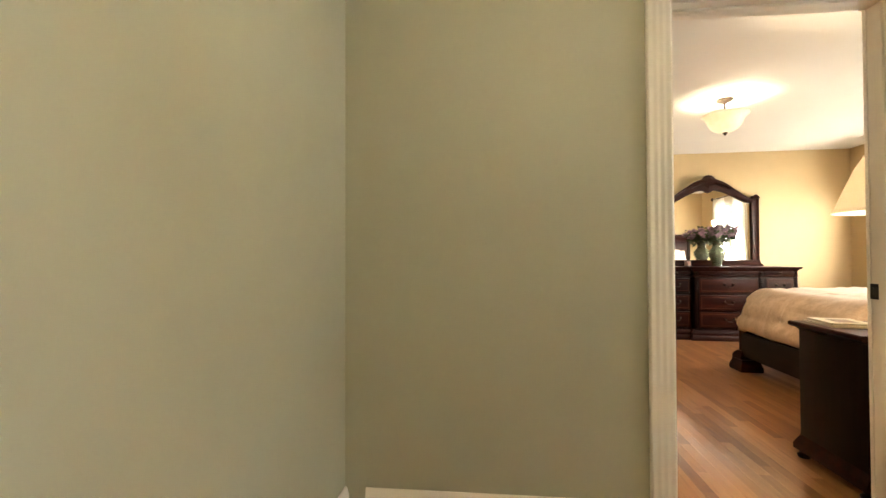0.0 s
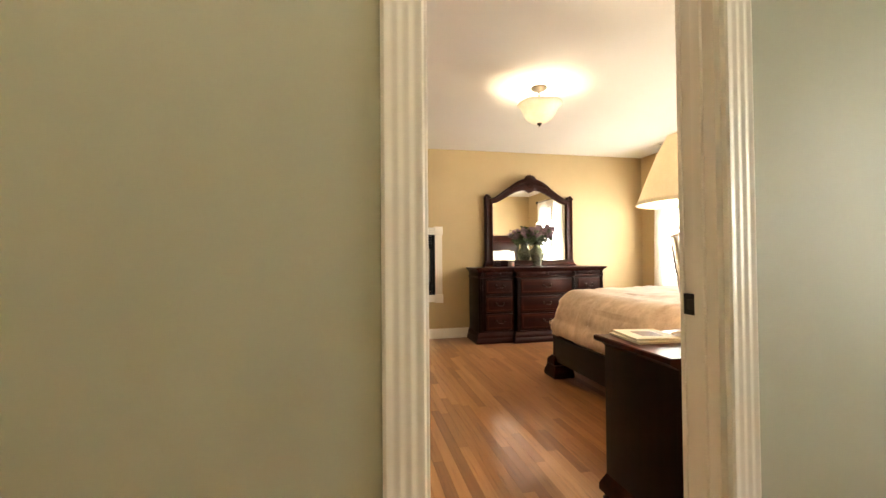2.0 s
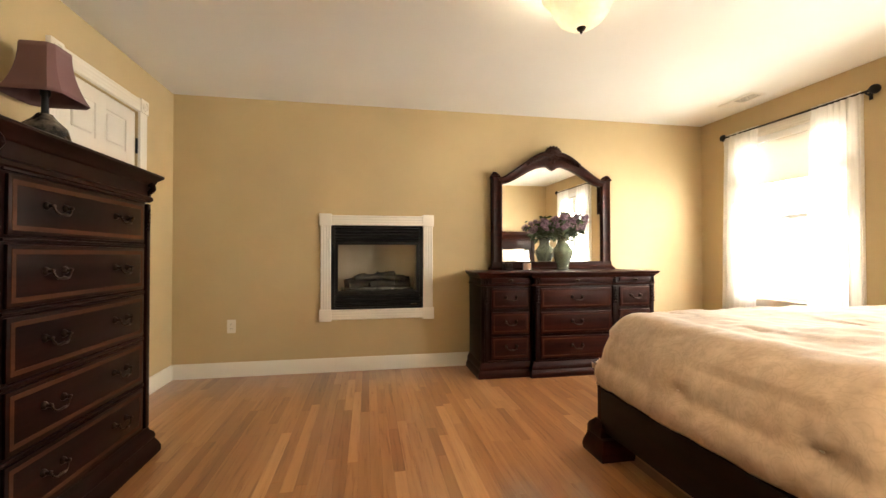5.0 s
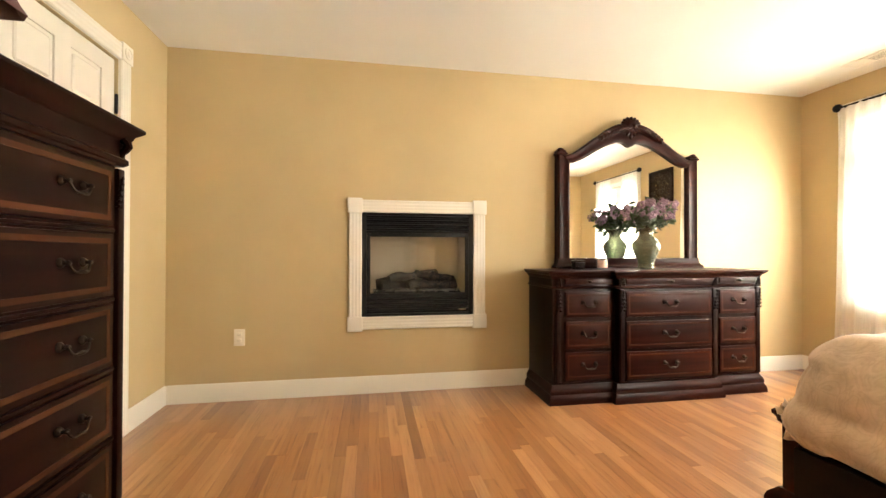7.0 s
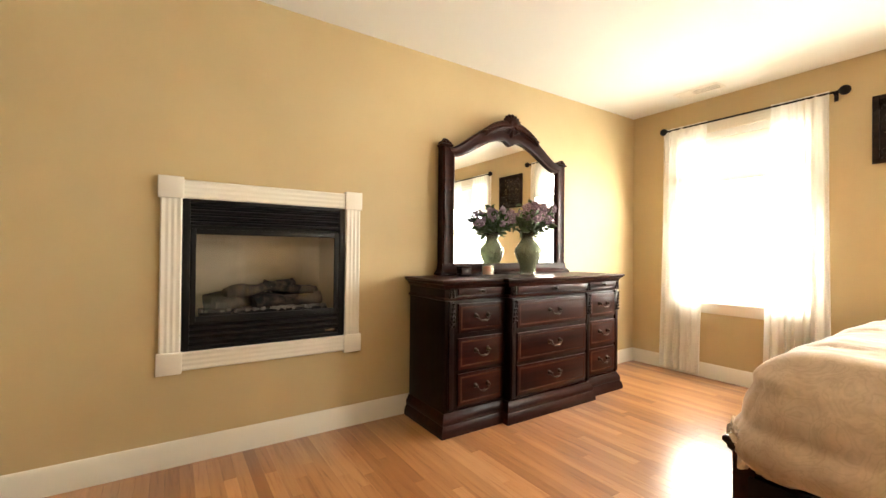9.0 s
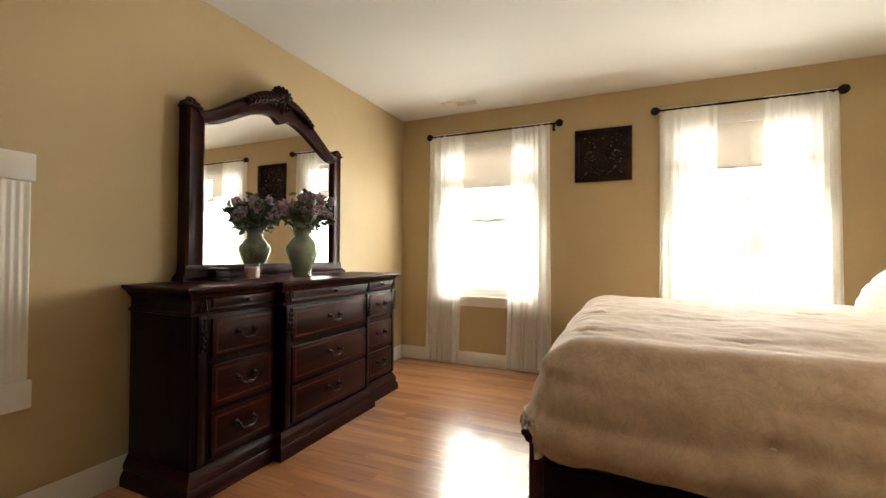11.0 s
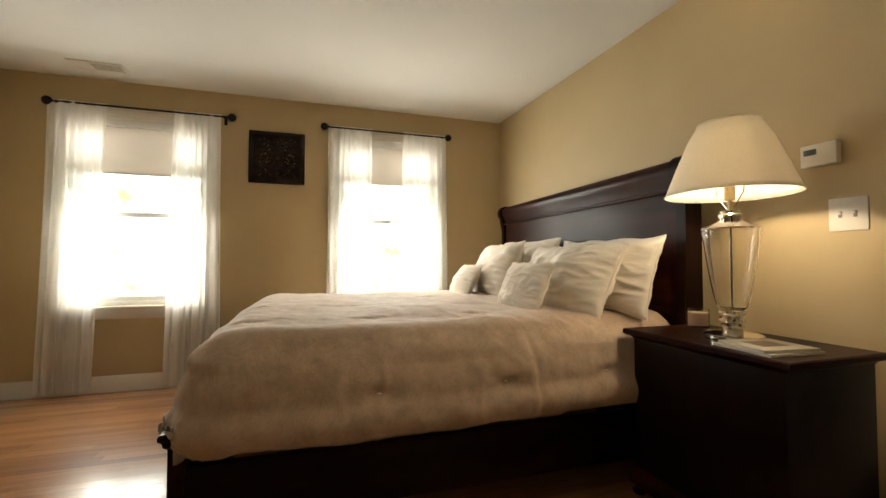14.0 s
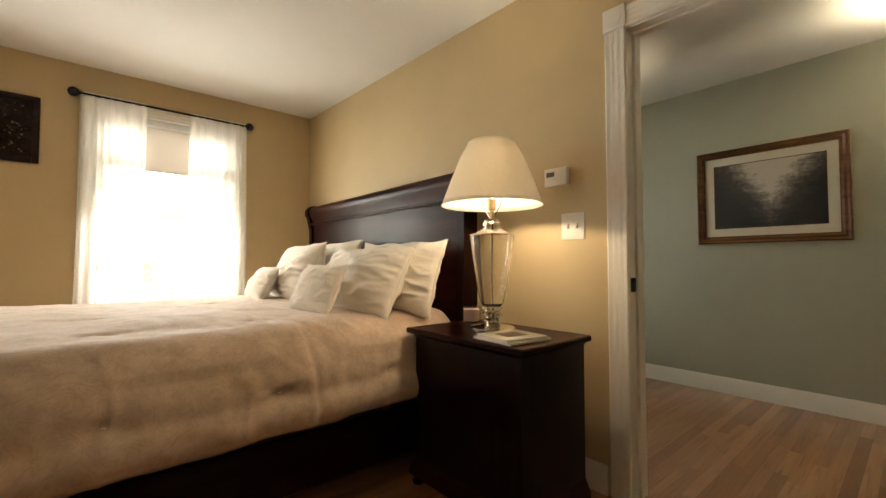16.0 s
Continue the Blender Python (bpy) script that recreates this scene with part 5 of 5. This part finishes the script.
wire(SHEER, a2.outputs[0], m1.inputs[1])
wire(SHEER, a3.outputs[0], m1.inputs[2])
thread = ramp(SHEER, noisy(SHEER, 120, (1, 1, 0.05), 3), (0.3, (0.86,) * 3), (0.7, (0.95,) * 3))
wire(SHEER, thread, m2.inputs[0])
wire(SHEER, a1.outputs[0], m2.inputs[1])
wire(SHEER, m1.outputs[0], m2.inputs[2])
wire(SHEER, m2.outputs[0], nt.nodes["Material Output"].inputs[0])


def build_panel(ya, yb, yc, yd, seed, label):
    """A sheer panel from ya..yb at the rod to yc..yd at the hem, gathered into folds."""
    zt, zb = 2.235, 0.03
    bm = bmesh.new()
    nu, nv = 110, 40
    rows = []
    for j in range(nv + 1):
        f = j / nv
        z = zt + (zb - zt) * f
        row = []
        for i in range(nu + 1):
            u = i / nu
            u2 = u + 0.020 * math.sin(u * 21 + seed) * min(1, f * 3)
            y = (ya + (yb - ya) * u2) * (1 - f) + (yc + (yd - yc) * u2) * f
            pinch = 1 - 0.12 * math.sin(f * math.pi)
            amp = 0.010 + 0.016 * min(1, f * 2.2)
            ph = u * math.tau * 6.5 + seed * 2 + 1.3 * math.sin(u * 9 + seed)
            x = 5.135 + amp * math.sin(ph) + 0.008 * math.sin(ph * 2.3 + f * 2) * f + 0.012 * noise.noise((u * 3, f * 2.2, seed))
            if f < 0.03:
                x = 5.138 + 0.35 * (x - 5.138)
            row.append(bm.verts.new((min(x, 5.158), y, z)))
        rows.append(row)
    for p, q in zip(rows, rows[1:]):
        for i in range(nu):
            bm.faces.new((p[i], p[i + 1], q[i + 1], q[i]))
    return single("sheer_curtain", bm, SHEER, label, "curtain", "sheer curtains", smooth=180)


LBL = "gathered sheer white curtain panel hanging from a dark rod"
build_panel(3.765, 3.385, 3.81, 3.44, 0.4, LBL)
build_panel(2.930, 2.590, 2.98, 2.56, 1.7, LBL)
build_panel(1.715, 1.335, 1.745, 1.33, 2.9, LBL)
build_panel(1.050, 0.625, 1.06, 0.60, 4.1, LBL)
for y0, y1 in ((2.51, 3.765), (0.598, 1.763)):
    t = thing("curtain_rod", (5.139, (y0 + y1) / 2, 2.22), "dark bronze curtain rod with round finials", "curtain rod", "curtain rods")
    part("rod", tube(bmesh.new(), [(5.139, y0 + 0.02, 2.22), (5.139, y1 - 0.02, 2.22)], 0.008, 12), BLACK, t)
    for y, s in ((y0, -1), (y1, 1)):
        bm = bmesh.new()
        blob(bm, (5.139, y, 2.22), (0.033, 0.033, 0.033), u=16, v=10)
        tube(bm, [(5.139, y - s * 0.036, 2.22), (5.139, y - s * 0.02, 2.22)], 0.014, 12)
        part("finial", bm, BLACK, t)
        bm = bmesh.new()
        tube(bm, [(5.139, y - s * 0.055, 2.21), (5.165, y - s * 0.055, 2.20), (W, y - s * 0.055, 2.20)], 0.006, 8)
        box(bm, W - 0.005, y - s * 0.055 - 0.012, 2.165, W, y - s * 0.055 + 0.012, 2.23, 0.002)
        part("bracket", bm, BLACK, t)


# ---- carved wall panel between the windows ----
def build_art():
    DARK = timber("carved_dark_wood", (0.013, 0.007, 0.005), (0.024, 0.013, 0.009), (0.04, 0.023, 0.015), 0.28, "y", 0.1)
    y0, y1, z0, z1 = 1.928, 2.383, 1.686, 2.139
    t = thing("wall_panel", (W, (y0 + y1) / 2, z0), "square dark wood pierced carved panel hung between windows", "wall art")
    x = W - 0.004
    bm = bmesh.new()
    k = 0.034
    for a in ((y0, z0, y0 + k, z1), (y1 - k, z0, y1, z1), (y0 + k, z0, y1 - k, z0 + k), (y0 + k, z1 - k, y1 - k, z1)):
        box(bm, x - 0.022, a[0], a[1], x, a[2], a[3], 0.004)
    part("frame", bm, DARK, t)
    bm = bmesh.new()
    cy, cz, R = (y0 + y1) / 2, (z0 + z1) / 2, (y1 - y0) / 2 - k
    for sy in (-1, 1):
        for sz in (-1, 1):
            for r0, cx, cw in ((0.16, 0.05, 0.05), (0.13, 0.12, 0.06), (0.10, 0.05, 0.13), (0.08, 0.14, 0.14), (0.06, 0.09, 0.10)):
                pts = []
                for n in range(15):
                    a = n / 14 * 4.6
                    r = 0.052 * (1 - n / 19)
                    pts.append((x - 0.010, cy + sy * (cx + r * math.cos(a)), cz + sz * (cw + r * math.sin(a))))
                tube(bm, pts, 0.0085, 6)
            tube(bm, [(x - 0.010, cy, cz), (x - 0.010, cy + sy * 0.08, cz + sz * 0.06), (x - 0.010, cy + sy * R, cz + sz * R)], 0.008, 6)
    for q in (0.05, 0.11, 0.165):
        for a in range(4):
            b = a * math.pi / 2
            blob(bm, (x - 0.010, cy + q * math.cos(b), cz + q * math.sin(b)), (0.010, 0.022, 0.022))
    blob(bm, (x - 0.012, cy, cz), (0.012, 0.03, 0.03))
    # a thin board fretted with small openings, the same on both halves
    fret, n = bmesh.new(), 34
    cell, pick = (y1 - y0 - 2 * k) / n, random.Random(8)
    for j in range(n):
        za = z0 + k + j * cell
        half = [pick.random() < 0.17 and 1 < i and 1 < j < n - 2 for i in range(n // 2)]
        row, i = half + half[::-1], 0
        while i < n:
            if row[i]:
                i += 1
                continue
            e = i
            while e < n and not row[e]:
                e += 1
            box(fret, x - 0.004, y0 + k + i * cell, za, x + 0.002, y0 + k + e * cell, za + cell)
            i = e
    part("fretted_board", fret, DARK, t)
    part("scrollwork", bm, DARK, t, "pierced scrolling leaf carving")
    for i, zz in enumerate((z0 + 0.10, z0 + 0.17, z1 - 0.17, z1 - 0.10)):
        part("slat", boxed(x - 0.012, y0 + k, zz - 0.006, x - 0.006, y1 - k, zz + 0.006, 0.002), DARK, t)
    return t


build_art()


# ---- lamp on the chest ----
def build_small_lamp():
    x, y, z = 0.170, 2.42, 1.4905
    t = thing("small_lamp", (x, y, z), "small unlit lamp with plum bell shade on the chest", "lamp")
    MARB = shader("marbled_ceramic", (0.06, 0.05, 0.045), 0.15)
    setin(MARB, "Base Color", ramp(MARB, noisy(MARB, 13, detail=6), (0.42, (0.02, 0.018, 0.016)), (0.58, (0.16, 0.13, 0.10)), (0.7, (0.40, 0.34, 0.27))))
    part("body", lathe(bmesh.new(), [(0.001, 0), (0.065, 0), (0.068, 0.012), (0.088, 0.06), (0.094, 0.11), (0.082, 0.16), (0.046, 0.195), (0.028, 0.22), (0.001, 0.222)], (x, y, z), 36), MARB, t, "dark marbled ceramic body")
    part("stem", lathe(bmesh.new(), [(0.014, 0.205), (0.014, 0.30), (0.020, 0.31), (0.020, 0.36), (0.001, 0.365)], (x, y, z), 16), BLACK, t)
    PLUM = shader("plum_shade_cloth", (0.17, 0.085, 0.085), 0.8)
    bump(PLUM, noisy(PLUM, 250), 0.2, 0.0006)
    bm = bmesh.new()
    rings = []
    for k in range(11):
        f = k / 10
        s = 0.138 - 0.060 * (1 - (1 - f) ** 2.0) ** 0.9
        h = 0.292 + 0.235 * f
        c = s * 0.28
        pts = [(s, -s + c), (s, s - c), (s - c, s), (-s + c, s), (-s, s - c), (-s, -s + c), (-s + c, -s), (s - c, -s)]
        rings.append([bm.verts.new((x + p * 0.95, y + q * 0.95, z + h)) for p, q in pts])
    for p, q in zip(rings, rings[1:]):
        for i in range(8):
            bm.faces.new((p[i], p[(i + 1) % 8], q[(i + 1) % 8], q[i]))
    sh = part("shade", bm, PLUM, t, "plum bell shade", smooth=30)
    md = sh.modifiers.new("thick", "SOLIDIFY")
    md.thickness = 0.003
    part("finial", lathe(bmesh.new(), [(0.004, 0.36), (0.004, 0.53), (0.009, 0.535), (0.006, 0.545), (0.001, 0.55)], (x, y, z), 12), BRONZE, t)
    return t


build_small_lamp()


# ---- framed picture in the hall ----
def build_picture():
    y = -2.13
    x0, x1, z0, z1 = 1.56, 2.46, 1.165, 1.895
    t = thing("framed_picture", ((x0 + x1) / 2, y, z0), "gilt and brown framed landscape print on the hall wall", "picture")
    FR = timber("gilt_frame", (0.05, 0.022, 0.009), (0.11, 0.052, 0.02), (0.2, 0.105, 0.045), 0.35, "x", 0.2)
    bm = bmesh.new()
    sec = [(0.0, 0.0), (0.0, 0.022), (0.010, 0.030), (0.022, 0.020), (0.036, 0.026), (0.050, 0.014), (0.056, 0.014), (0.056, 0.0)]
    ring = [[bm.verts.new((cx + (w if cx == x0 else -w), y + o, cz + (w if cz == z0 else -w))) for cx, cz in ((x0, z0), (x1, z0), (x1, z1), (x0, z1))] for w, o in sec]
    for p, q in zip(ring, ring[1:]):
        for i in range(4):
            bm.faces.new((p[i], p[(i + 1) % 4], q[(i + 1) % 4], q[i]))
    part("frame", bm, FR, t)
    k = 0.054
    part("mat", boxed(x0 + k, y + 0.003, z0 + k, x1 - k, y + 0.006, z1 - k), shader("cream_mat", (0.60, 0.54, 0.42), 0.8), t, "cream mat")
    PR = shader("landscape_print", (0.2, 0.19, 0.17), 0.5)
    gx = node(PR, "SeparateXYZ")
    wire(PR, coords(PR, (1, 1, 1), "Generated"), gx.inputs[0])
    def arith(op, a, b):
        n = node(PR, "Math")
        n.operation = op
        for k, v in enumerate((a, b)):
            if isinstance(v, (int, float)):
                n.inputs[k].default_value = v
            else:
                wire(PR, v, n.inputs[k])
        return n.outputs[0]
    side = arith("MULTIPLY", arith("ABSOLUTE", arith("SUBTRACT", gx.outputs[0], 0.46), 0), 1.9)
    high = arith("SUBTRACT", gx.outputs[2], 0.45)
    light = arith("SUBTRACT", arith("ADD", high, 0.46), side)
    water = arith("MULTIPLY", noisy(PR, 9, (0.35, 1, 2.4), 6, 0.7), 0.55)
    foliage = arith("MULTIPLY", arith("SUBTRACT", noisy(PR, 34, detail=6, rough=0.75), 0.5), 0.55)
    tc = arith("ADD", arith("ADD", arith("MULTIPLY", light, 0.75), water), foliage)
    setin(PR, "Base Color", ramp(PR, tc, (0.10, (0.020, 0.017, 0.015)), (0.34, (0.055, 0.044, 0.036)), (0.50, (0.20, 0.165, 0.13)), (0.68, (0.50, 0.43, 0.34))))
    k = 0.122
    part("inner_mat_line", boxed(x0 + k - 0.006, y + 0.006, z0 + k - 0.006, x1 - k + 0.006, y + 0.0068, z1 - k + 0.006), FR, t)
    part("print", boxed(x0 + k, y + 0.0068, z0 + k, x1 - k, y + 0.0082, z1 - k), PR, t, "dark misty landscape print")
    g = part("glazing", boxed(x0 + 0.054, y + 0.0105, z0 + 0.054, x1 - 0.054, y + 0.0125, z1 - 0.054), PANE, t)
    g.visible_shadow = False
    return t


build_picture()

# ---- oak strips ----
OAK = shader("red_oak_strip", (0.33, 0.16, 0.07), 0.3, Coat_Weight=1.0, Coat_Roughness=0.11)
oi, geo = OAK.node_tree.nodes.new("ShaderNodeObjectInfo"), OAK.node_tree.nodes.new("ShaderNodeNewGeometry")
ad = node(OAK, "Math")
wire(OAK, oi.outputs["Random"], ad.inputs[0])
wire(OAK, geo.outputs["Random Per Island"], ad.inputs[1])
fr = node(OAK, "Math")
fr.operation = "FRACT"
wire(OAK, ad.outputs[0], fr.inputs[0])
tone = ramp(OAK, fr.outputs[0], (0.0, (0.28, 0.108, 0.039)), (0.14, (0.36, 0.153, 0.058)), (0.5, (0.425, 0.196, 0.079)), (0.85, (0.49, 0.238, 0.102)), (1.0, (0.56, 0.292, 0.136)))
shift = node(OAK, "VectorMath")
co = OAK.node_tree.nodes.new("ShaderNodeTexCoord")
sc = node(OAK, "Math")
sc.operation = "MULTIPLY"
sc.inputs[1].default_value = 37.0
wire(OAK, fr.outputs[0], sc.inputs[0])
wire(OAK, co.outputs["Object"], shift.inputs[0])
wire(OAK, sc.outputs[0], shift.inputs[1])
gm = node(OAK, "Mapping", Scale=(1, 0.055, 1))
wire(OAK, shift.outputs[0], gm.inputs[0])
gn, gf = node(OAK, "TexNoise", Scale=52.0, Detail=5.0, Roughness=0.62, Distortion=0.5), node(OAK, "TexNoise", Scale=7.0, Detail=3.0)
wire(OAK, gm.outputs[0], gn.inputs[0])
wire(OAK, gm.outputs[0], gf.inputs[0])
figure = ramp(OAK, gn.outputs["Fac"], (0.30, (0.60, 0.50, 0.42)), (0.42, (0.90, 0.86, 0.82)), (0.56, (1, 1, 1)))
cloudy = ramp(OAK, gf.outputs["Fac"], (0.32, (0.80, 0.75, 0.70)), (0.62, (1, 1, 1)))
gmix = OAK.node_tree.nodes.new("ShaderNodeMixRGB")
gmix.blend_type = "MULTIPLY"
gmix.inputs[0].default_value = 1.0
wire(OAK, figure, gmix.inputs[1])
wire(OAK, cloudy, gmix.inputs[2])
grain = gmix.outputs[0]
mm = OAK.node_tree.nodes.new("ShaderNodeMixRGB")
mm.blend_type = "MULTIPLY"
mm.inputs[0].default_value = 1.0
wire(OAK, tone, mm.inputs[1])
wire(OAK, grain, mm.inputs[2])
setin(OAK, "Base Color", mm.outputs[0])

PW, GAP, TH = 0.057, 0.0003, 0.016


def strip_mesh(length):
    """One floor strip with eased edges, its low corner at the origin."""
    a, b, e = PW - GAP, length - GAP, 0.0005
    v = [(0, 0, -TH), (a, 0, -TH), (a, b, -TH), (0, b, -TH), (0, 0, -e), (a, 0, -e), (a, b, -e), (0, b, -e), (e, e, 0), (a - e, e, 0), (a - e, b - e, 0), (e, b - e, 0)]
    f = [(0, 1, 5, 4), (1, 2, 6, 5), (2, 3, 7, 6), (3, 0, 4, 7), (4, 5, 9, 8), (5, 6, 10, 9), (6, 7, 11, 10), (7, 4, 8, 11), (8, 9, 10, 11)]
    return v, f


LENGTHS = {}
rng = random.Random(21)
rest_v, rest_f = [], []
count = 0
for row in range(91):
    x = row * PW + 0.001
    width_ok = x + PW <= W + 0.02
    y = -2.13 if x < 4.42 else 0.02
    first = True
    while y < YN - 0.02:
        L = rng.choice((0.35, 0.5, 0.7, 0.9, 1.1, 1.4))
        if first:
            L *= 0.6 if row % 2 else 1.0
            first = False
        L = round(min(L, YN - y), 3)
        if YN - y - L < 0.25:
            L = round(YN - y, 3)
        near = 0.9 < y + L / 2 < 4.1 and 0.55 < x < 2.95 and count < 300
        v, f = strip_mesh(L)
        if near:
            if L not in LENGTHS:
                me = bpy.data.meshes.new("floor_strip")
                me.from_pydata(v, [], f)
                me.materials.append(OAK)
                LENGTHS[L] = me
            ob = new("floor_strip", LENGTHS[L])
            ob.location = (x, y, 0)
            ob.parent = floor
            count += 1
        else:
            o = len(rest_v)
            rest_v += [(p[0] + x, p[1] + y, p[2]) for p in v]
            rest_f += [tuple(i + o for i in q) for q in f]
        y += L
me = bpy.data.meshes.new("floor_strips")
me.from_pydata(rest_v, [], rest_f)
me.materials.append(OAK)
ob = new("floor_strips", me)
ob.parent = floor
tagged(ob, "red oak floor strips further off", kind="stuff")

# the door wall stands two degrees out of square with the rest of the room
SKEW = Matrix.Translation((W, YS, 0)) @ pose(0, 0, 0, 0, 0, 2.03) @ Matrix.Translation((-W, -YS, 0))
for ob in [o for o in scene.objects if o.parent is None and (o.name in ("wall_south", "hall_wall_north", "trim_bedroom_door", "trim_hall_door", "door_jamb", "light_switch", "thermostat")
           or o.name.startswith(("baseboard_south", "baseboard_hall_north")))]:
    ob.matrix_world = SKEW @ ob.matrix_basis
